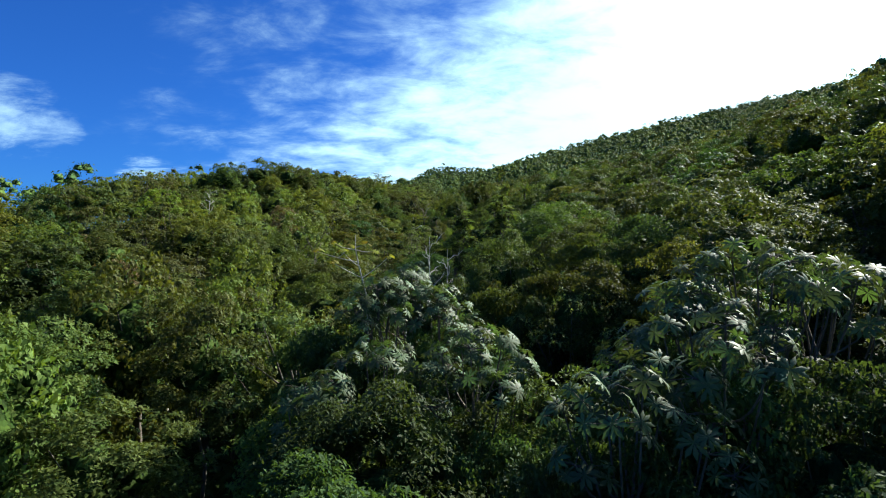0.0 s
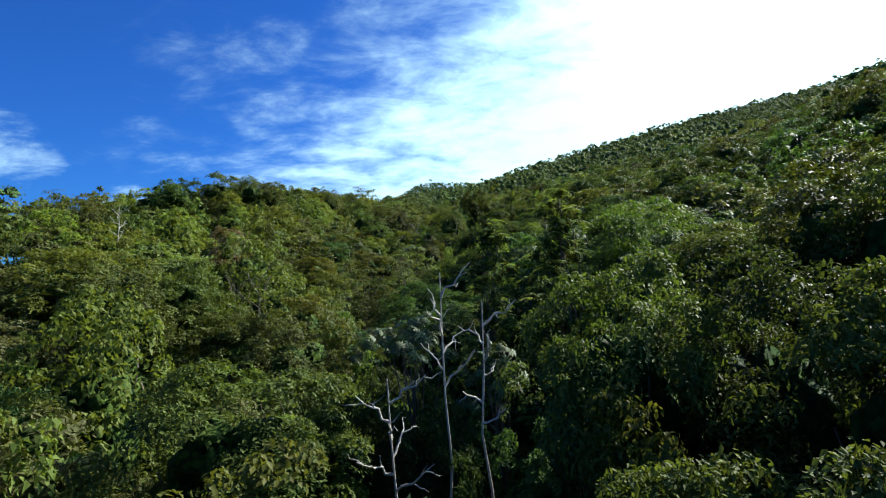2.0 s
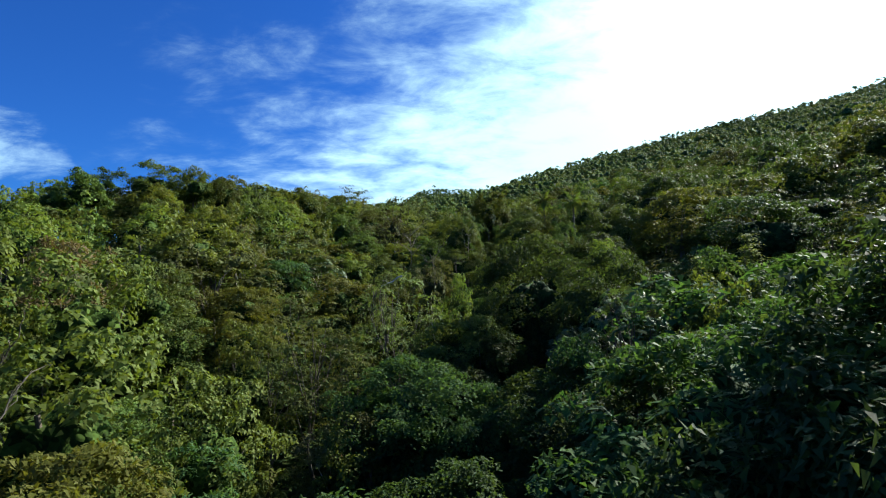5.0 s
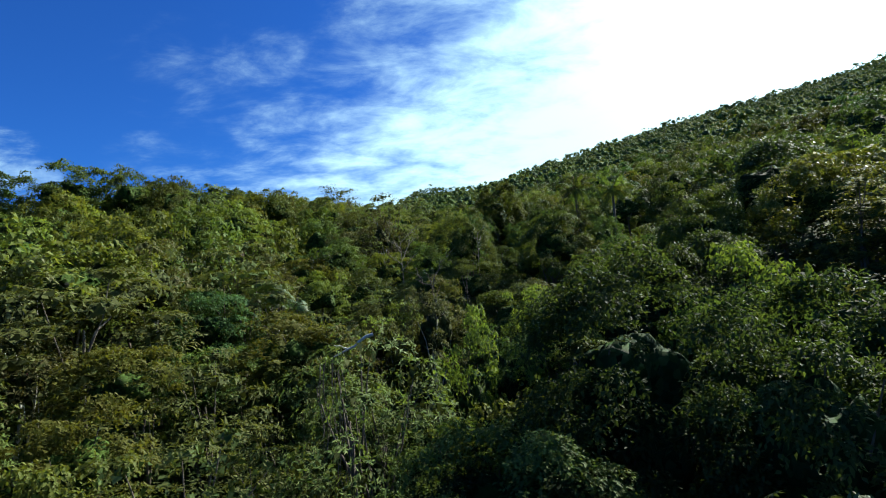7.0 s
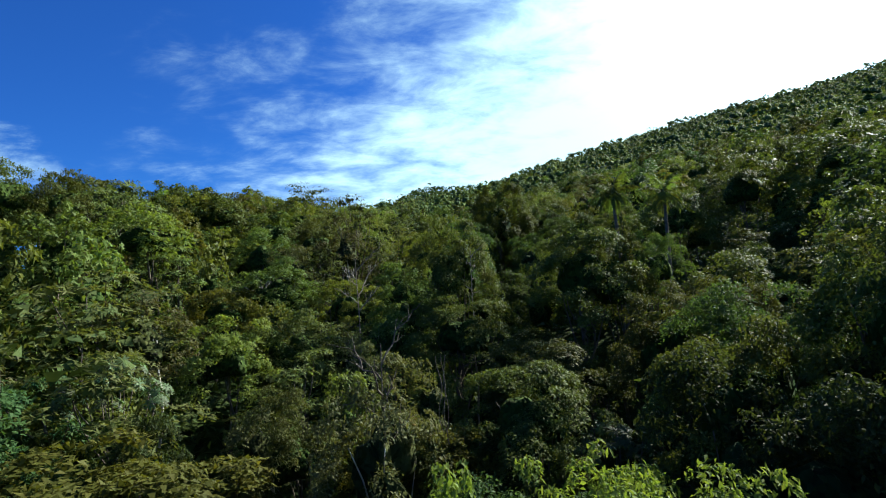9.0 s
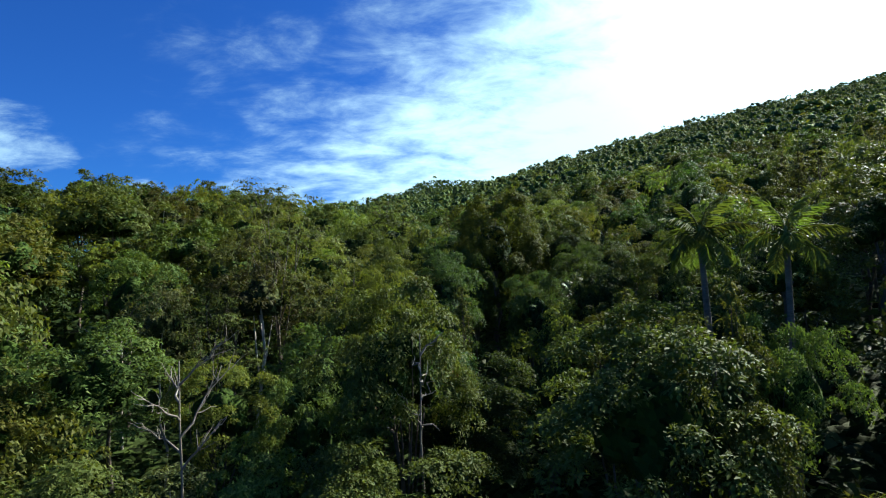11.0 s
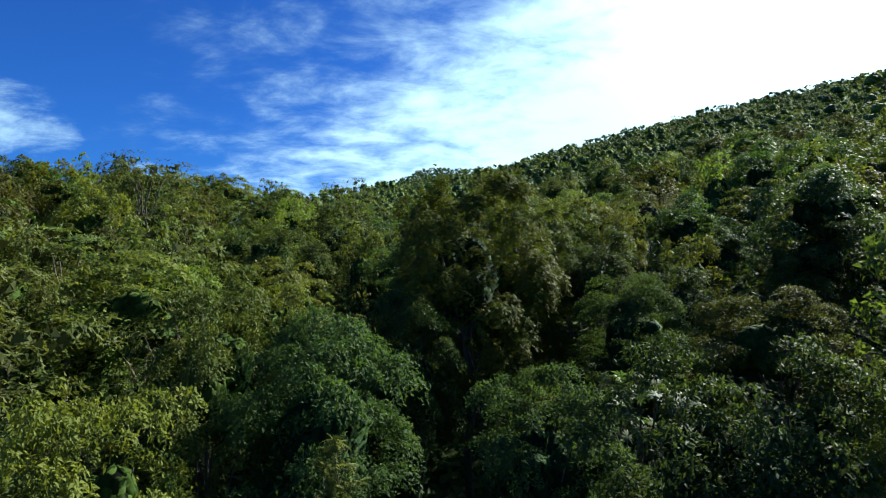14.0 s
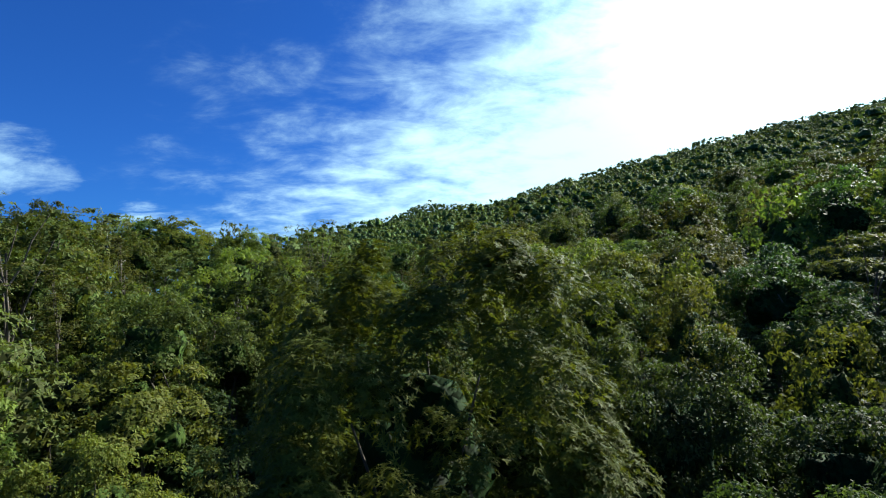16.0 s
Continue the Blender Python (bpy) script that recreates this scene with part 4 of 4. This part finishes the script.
def spreading_tree(x, y, top, seed):
    """A nearly leafless pale tree with long arms that sweep sideways and up."""
    rng = np.random.default_rng(seed)
    z = float(ground(x, y))
    H = top - z
    thing = new("spreading_tree")
    tagged(thing, "pale-limbed trumpet tree, nearly bare, with few yellowing leaves", "tree")
    thing.matrix_basis = pose(x, y, z)
    T = Tubes(7)
    stem = np.array([(0.9, 0.3, -1.0), (0.75, 0.2, H * 0.4), (0.45, 0.1, H - 2.6), (0.15, 0, H - 1.3), (0.02, 0, H - 0.6), (0.03, 0, H)])
    T.limb(stem, (0.06, 0.05, 0.036, 0.027, 0.02, 0.011))
    part("trunk", T.mesh("spreading_trunk", PALE), thing)
    arms = (((0.1, 0, -1.2), (-0.9, 0.2, -1.0), (-1.75, 0.3, -0.7)), ((-0.8, 0.2, -1.02), (-0.45, 0.1, -0.75), (-0.25, 0, -0.5)), ((0.03, 0, -0.65), (-0.5, -0.3, -0.6), (-0.8, -0.4, -0.35)),
            ((0.03, 0, -0.65), (0.4, 0.2, -0.8), (0.8, 0.3, -0.75)), ((0.03, 0, -0.55), (0.25, -0.2, -0.5), (0.5, -0.3, -0.42)), ((0.2, 0, -1.4), (-0.2, -0.5, -1.1), (-0.4, -0.8, -0.7)),
            ((0.3, 0, -1.9), (-0.5, 0.6, -1.6), (-1.2, 0.9, -1.2)), ((0.3, 0, -1.9), (0.9, 0.5, -1.5), (1.4, 0.7, -1.0)))
    for k, (a, b, c) in enumerate(arms):
        a, b, c = (np.array(q) + [0, 0, H] for q in (a, b, c))
        t = np.linspace(0, 1, 7)[:, None]
        A = Tubes(6)
        A.limb((1 - t) ** 2 * a + 2 * t * (1 - t) * b + t**2 * c, np.linspace(0.02, 0.01, 7))
        part("limb", A.mesh("spreading_limb", PALE), thing)
        for m in range(3):
            way = np.array([math.cos(m * 2.1 + k), math.sin(m * 2.1 + k), rng.uniform(-0.3, 0.5)]) * 0.22
            leaf = part("leaf", YELLOWING, thing)
            leaf.matrix_basis = Matrix.Translation(c + way) @ Vector((way[0], way[1], 0.3)).to_track_quat("Z", "Y").to_matrix().to_4x4() @ \
                Matrix.Rotation(rng.uniform(0, 6.28), 4, "Z") @ Matrix.Diagonal((*(rng.uniform(0.14, 0.22),) * 3, 1))
    TAKEN.append((x, y, 1.0))


spreading_tree(-3.9, 23.8, 0.8, 340)

# ---------------------------------------------------------------- palms


def frond_mesh(seed, length):
    rng = np.random.default_rng(seed)
    t = np.linspace(0, 1, 9)
    rib = np.stack([t * length * (1 - 0.12 * t), 0 * t, length * (0.32 * t - 0.62 * t**2.2)], 1)
    T = Tubes(4)
    T.limb(rib, np.linspace(0.045, 0.008, 9))
    s = np.linspace(0.12, 0.99, 34)
    base = np.stack([np.interp(s, t, rib[:, k]) for k in range(3)], 1)
    groups = []
    for side in (-1, 1):
        ax = np.stack([0.55 + 0.5 * s, side * (1.0 + 0 * s), -0.45 - 0.5 * rng.random(len(s))], 1)
        ax = unit(ax + rng.normal(0, 0.09, ax.shape))
        L = length * 0.27 * np.sin(np.clip(s * 1.05 + 0.12, 0, 1) * np.pi) ** 0.6 * rng.uniform(0.85, 1.1, len(s)) + 0.05
        groups.append(leaf_blades(base + ax * L[:, None] * 0.5, ax, np.tile([0, 0, 1.0], (len(s), 1)), L, 0 * L + 0.075, droop=0.16))
    v, f = join(groups)
    quads = np.concatenate(T.f)
    tris = np.concatenate([quads[:, [0, 1, 2]], quads[:, [0, 2, 3]]])
    v, f = join([(v, f), (np.concatenate(T.v), tris)])
    return mesh_from("frond", v, f, LEAF["palm"])


FRONDS = [frond_mesh(k, 3.0 + 0.25 * k) for k in range(3)]
SHAFT = rough_material("palm_crownshaft", (0.07, 0.11, 0.035), (0.13, 0.17, 0.06), 4, 0.1, 0.5)


def palm(x, y, crown, seed, fronds=15, scale=1.0, lean=0.0):
    rng = np.random.default_rng(seed)
    z = float(ground(x, y))
    H = (crown - z) / scale
    thing = new("palm_tree")
    tagged(thing, "tall feather palm with a smooth pale grey trunk and arching fronds", "palm", "palms of the gully")
    thing.matrix_basis = pose(x, y, z) @ Matrix.Scale(scale, 4)
    hs = np.linspace(-1.5, H - 1.1, 14)
    bow = np.stack([lean * (hs / H) ** 2, 0 * hs, hs], 1)
    T = Tubes(10)
    T.limb(bow, 0.21 - 0.06 * (hs / H) + 0.012 * np.sin(hs * 5))
    part("trunk", T.mesh("palm_trunk", PALM_BARK), thing, "smooth pale grey trunk")
    C = Tubes(10)
    head = bow[-1]
    C.limb([head, head + [0, 0, 0.5], head + [0, 0, 1.1], head + [0, 0, 1.5]], [0.18, 0.18, 0.12, 0.03])
    part("crownshaft", C.mesh("palm_crownshaft", SHAFT), thing, "smooth green crownshaft")
    for k in range(fronds):
        f = part("frond", FRONDS[k % 3], thing)
        tilt = -70 + 118 * (k / (fronds - 1)) ** 0.7 + rng.normal(0, 6)
        f.matrix_basis = Matrix.Translation(head + np.array([0, 0, 1.05])) @ Matrix.Rotation(k * 2.39996 + rng.normal(0, 0.15), 4, "Z") @ \
            Matrix.Rotation(radians(tilt), 4, "Y") @ Matrix.Rotation(rng.normal(0, 0.3), 4, "X")
    TAKEN.append((x, y, 1.5))
    return thing


palm(15.4, 127.9, 14.9, 1, 17, 0.74, -0.6)
palm(20.0, 130.4, 14.9, 2, 14, 0.84)
for k, (x, y, up) in enumerate(((43, 310, 3.0), (50, 318, 2.0), (36, 322, 2.5), (31, 300, 1.5), (58, 306, 2.0))):
    palm(x, y, float(canopy(x, y)) + up, 10 + k, 11, 1.25)

# ---------------------------------------------------------------- bare trees


def bare_tree(x, y, top, seed, spread=1.6, twigs=3, mat=None, label="leafless pale dead tree with forked limbs"):
    rng = np.random.default_rng(seed)
    z = float(ground(x, y))
    H = top - z
    thing = new("bare_tree")
    tagged(thing, label, "tree", "bare trees")
    thing.matrix_basis = pose(x, y, z)
    T = Tubes(6)
    stem = bend(rng, (0, 0, -1.2), (rng.normal(0, 0.2), rng.normal(0, 0.2), H), 9, 0.12)
    T.limb(stem, np.linspace(0.105, 0.02, 9))
    for k in range(6):
        L = Tubes(5)
        a = np.array([np.interp(1 - 0.05 - 0.036 * k, np.linspace(0, 1, 9), stem[:, i]) for i in range(3)])
        b = k * 2.39996 + rng.normal(0, 0.3)
        ln = spread * rng.uniform(0.6, 1.1)
        end = a + np.array([math.cos(b) * ln, math.sin(b) * ln, ln * rng.uniform(0.5, 1.2)])
        arm = bend(rng, a, end, 6, 0.1)
        L.limb(arm, np.linspace(0.046, 0.014, 6))
        for j in range(twigs):
            q = arm[2 + j % 4]
            e = q + unit(end - a + rng.normal(0, 0.8, 3)) * ln * rng.uniform(0.3, 0.6)
            L.limb(bend(rng, q, e, 4, 0.05), np.linspace(0.022, 0.006, 4))
        part("limb", L.mesh("bare_limb", mat or PALE), thing)
    part("trunk", T.mesh("bare_trunk", mat or PALE), thing)
    TAKEN.append((x, y, 1.3))
    return thing


bare_tree(-1.1, 41.2, 1.2, 521, 1.3, 2)
bare_tree(0.3, 39.8, 0.2, 522, 1.2, 2)
bare_tree(-2.7, 38.2, -1.9, 511, 1.3)
for x, y, low in ((-1.1, 41.2, -3.4), (0.3, 39.8, -3.4), (-2.7, 38.2, -4.2)):
    for d in (10, 16, 24):
        OPEN_AIR.append(((np.interp(y - d, PY, PX), y - d, np.interp(y - d, PY, PZ)), (x, y, low)))
bare_tree(-16.4, 69.0, 1.6, 503, 1.8, 6, BARK, "twiggy grey-brown leafless tree among vines")
bare_tree(-18.2, 68.0, 1.0, 504, 1.6, 6, BARK, "twiggy grey-brown leafless tree among vines")
bare_tree(3.6, 127.6, 11.4, 508, 1.0, 2, DEAD, "pale grey forked dead trunk among leaves")
bare_tree(-4.4, 125.4, 11.0, 509, 1.7, 9, DEAD, "pale twiggy leafless shrub tree")
bare_tree(-17.0, 143.4, 9.6, 505, 2.2, 8, PALE, "pale twiggy leafless shrub tree")
bare_tree(-1.2, 108.8, 7.0, 506, 1.8, 6, BARK, "twiggy grey-brown leafless tree among vines")
bare_tree(-34.4, 79.4, 9.8, 507, 1.4, 4, PALE)

# ---------------------------------------------------------------- hanging lianas and a dead branch


def liana(x, y, top, fall, seed):
    """Twisted woody strands hanging out of a crown."""
    rng = np.random.default_rng(seed)
    thing = new("liana")
    thing.matrix_basis = pose(x, y, top)
    tagged(thing, "twisted grey-brown liana strands hanging from a tree crown", "liana", "hanging lianas")
    for k in range(3):
        t = np.linspace(0, 1, 14)
        w = rng.uniform(0.03, 0.1)
        a = rng.uniform(0, 6.28)
        p = np.stack([w * np.sin(t * 9 + a) + rng.normal(0, 0.14), w * np.cos(t * 7 + a) + rng.normal(0, 0.14), -t * fall * rng.uniform(0.7, 1.0) + 0.4], 1)
        S = Tubes(5)
        S.limb(p, np.linspace(0.017, 0.01, 14))
        part("strand", S.mesh("liana_strand", BARK), thing)
    return thing


for k, (x, y, top, fall) in enumerate(((-5.4, 90.4, 3.2, 5.0), (-4.9, 90.2, 2.8, 5.6), (-5.9, 90.6, 3.0, 4.2), (1.2, 108.6, 6.0, 4.0))):
    liana(x, y, top, fall, 700 + k)


def dead_branch():
    rng = np.random.default_rng(720)
    thing = new("dead_branch")
    thing.matrix_basis = pose(-4.3, 90.3, 4.3)
    tagged(thing, "bleached pale dead branch lying across a feathery crown", "branch")
    S = Tubes(6)
    S.limb(bend(rng, (-0.75, -0.4, -0.55), (0.75, -0.2, 0.15), 7, 0.05), np.linspace(0.03, 0.07, 7))
    part("stick", S.mesh("dead_stick", PALE), thing)
    F = Tubes(5)
    F.limb(bend(rng, (-0.2, -0.3, -0.3), (-0.7, -0.5, -0.1), 5, 0.04), np.linspace(0.03, 0.012, 5))
    part("fork", F.mesh("dead_fork", PALE), thing)


dead_branch()
for d in (14, 20, 27):
    OPEN_AIR.append(((np.interp(91 - d, PY, PX), 91 - d, np.interp(91 - d, PY, PZ)), (-5.3, 91.0, -1.8)))

# ---------------------------------------------------------------- undergrowth


def undergrowth():
    """Low ferns and seedlings over the forest floor."""
    rng = np.random.default_rng(5)
    p = rng.uniform((-44, 4), (40, 205), (8000, 2))
    p = np.repeat(p, 5, 0) + rng.normal(0, 0.5, (40000, 2))
    z = ground(p[:, 0], p[:, 1]) + rng.uniform(0.1, 1.3, len(p))
    nrm = unit(np.array([0, 0, 1.0]) + rng.normal(0, 0.45, (len(p), 3)))
    L = rng.uniform(0.35, 0.8, len(p))
    v, f = leaf_blades(np.column_stack([p, z]), np.cross(nrm, rng.normal(size=nrm.shape)), nrm, L, L * 0.55, halves=1)
    ob = new("undergrowth", mesh_from("undergrowth", v, f, LEAF["glossy"]))
    tagged(ob, "dark green ferns and seedlings covering the forest floor", "undergrowth", kind="stuff")


undergrowth()


def shrub_layer():
    """Closed thickets of shrubs between the trees."""
    rng = np.random.default_rng(15)
    gx, gy = np.meshgrid(np.arange(-70, 100, 3.4), np.arange(8, 262, 3.2))
    p = np.stack([gx.ravel(), gy.ravel()], 1) + rng.uniform(-1.3, 1.3, (gx.size, 2))
    p = p[np.abs(p[:, 0] - 2) < 0.9 * p[:, 1] + 12]
    r = rng.uniform(1.5, 3.0, len(p))
    c = np.column_stack([p, ground(p[:, 0], p[:, 1]) + r * 0.55 + rng.uniform(0, 2.2, len(p))])
    n = 34
    d = unit(rng.normal(size=(len(c), n, 3)) + [0, 0, 0.8])
    q = c[:, None] + d * r[:, None, None] * rng.uniform(0.6, 1.15, (len(c), n, 1))
    nrm = unit(d * 0.6 + [0, 0, 0.6] + rng.normal(0, 0.35, d.shape))
    L = rng.uniform(0.4, 0.95, (len(c), n)).ravel()
    v, f = leaf_blades(q.reshape(-1, 3), np.cross(nrm, rng.normal(size=d.shape)).reshape(-1, 3), nrm.reshape(-1, 3), L, L * 0.6, halves=1)
    ob = new("shrub_layer", mesh_from("shrub_layer", v, f, LEAF["glossy"]))
    tagged(ob, "dense dark green shrubs filling the ground between the trees", "shrubs", kind="stuff")


shrub_layer()

# ---------------------------------------------------------------- the rest of the woods
scatter(-34, 32, 8, 200, 5.2, lambda x, y: in_near(x, y) and seen_from_path(x, y))
scatter(-100, 92, 12, 260, 7.0, lambda x, y: not in_near(x, y) and seen_from_path(x, y) and x > -60 - 0.22 * min(y, 120) + 0.15 * max(y - 160, 0))


def far_woods():
    """The woods of the far slopes, too many to count."""
    rng = np.random.default_rng(77)
    pts, sizes = [], []
    for y0, y1, x0, x1, step, big in ((200, 400, -120, 300, 8.2, 1.0), (400, 900, -180, 800, 10.5, 1.22), (40, 200, 88, 240, 8.2, 1.0), (-70, 200, -130, 130, 9.5, 1.15)):
        gx, gy = np.meshgrid(np.arange(x0, x1, step), np.arange(y0, y1, step * 0.87))
        pts.append(np.stack([gx.ravel(), gy.ravel()], 1) + rng.uniform(-0.42, 0.42, (gx.size, 2)) * step)
        sizes.append(rng.uniform(0.7, 1.35, gx.size) * big)
    p, size = np.concatenate(pts), np.concatenate(sizes)
    wedge = np.abs(p[:, 0]) < 0.88 * p[:, 1] + 12
    near = (p[:, 1] < 260) & (p[:, 0] < 92) & (p[:, 0] > -62 - 0.22 * np.minimum(p[:, 1], 120))
    behind = (p[:, 1] < 200) & (np.abs(p[:, 0]) < 130) & ((np.abs(p[:, 0] - 2) > 0.9 * p[:, 1] + 16) | (p[:, 0] < -90)) & ~((np.abs(p[:, 0]) < 9) & (p[:, 1] > -14))
    keep = (wedge & (p[:, 0] > -70) & ~near & (p[:, 1] > 40)) | behind
    p, size = p[keep], size[keep]
    N, m, n = len(p), 7, 20
    z = canopy(p[:, 0], p[:, 1])
    crown = np.stack([p[:, 0], p[:, 1], z - 4.2 * size + rng.uniform(-2.2, 2.2, N) * size], 1)
    lobe = crown[:, None] + unit(rng.normal(size=(N, m, 3)) + [0, 0, 0.6]) * [3.3, 3.3, 2.4] * size[:, None, None]
    lobe[rng.random(N) < 0.14, :, 2] += rng.uniform(3.0, 6.0)
    R = 1.78 * size[:, None] * rng.uniform(0.6, 1.3, (N, m))
    which = rng.choice(4, N, p=(0.44, 0.40, 0.12, 0.04))
    ring = np.array([(0, 0, 1.0)] + [(math.cos(a) * r, math.sin(a) * r, h) for r, h, s in ((0.66, 0.72, 0), (1.0, -0.1, 0.5))
                                     for a in (math.tau * (j + s) / 5 for j in range(5))])
    cap = [(0, 1 + j, 1 + (j + 1) % 5) for j in range(5)]
    for j in range(5):
        k = (j + 1) % 5
        cap += [(1 + j, 6 + j, 1 + k), (1 + k, 6 + j, 6 + k)]
    cap = np.array(cap)
    for k, mat in enumerate(("broad", "glossy", "feather", "lime")):
        c, r = lobe[which == k].reshape(-1, 3), R[which == k].ravel()
        d = unit(rng.normal(size=(len(c), n, 3)) + [0, 0, 0.6])
        q = c[:, None] + d * r[:, None, None] * rng.uniform(0.7, 0.98, (len(c), n, 1))
        nrm = unit(d + [0, 0, 0.35] + rng.normal(0, 0.2, d.shape))
        ax = np.cross(nrm, rng.normal(size=d.shape)) - [0, 0, 0.3]
        L = rng.uniform(0.2, 0.44, (len(c), n)) * r[:, None]
        v, f = leaf_blades(q.reshape(-1, 3), ax.reshape(-1, 3), nrm.reshape(-1, 3), L.ravel(), L.ravel() * 0.6, halves=1)
        ob = new("far_woods", mesh_from("far_woods", v, f, LEAF[mat]))
        tagged(ob, ("mid-green", "dark green", "pale green", "yellow-green")[k] + " crowns of the woods covering the far hillside", "woods", kind="stuff")
        v = c[:, None] + ring[None] * (r[:, None] * 0.6)[..., None] * rng.uniform(0.8, 1.15, (len(c), len(ring), 1))
        f = cap[None] + (np.arange(len(c)) * len(ring))[:, None, None]
        mass = new("far_crowns", mesh_from("far_crowns", v.reshape(-1, 3), f.reshape(-1, 3), FAR_LEAVES[k], True))
        mass.parent = ob


far_woods()
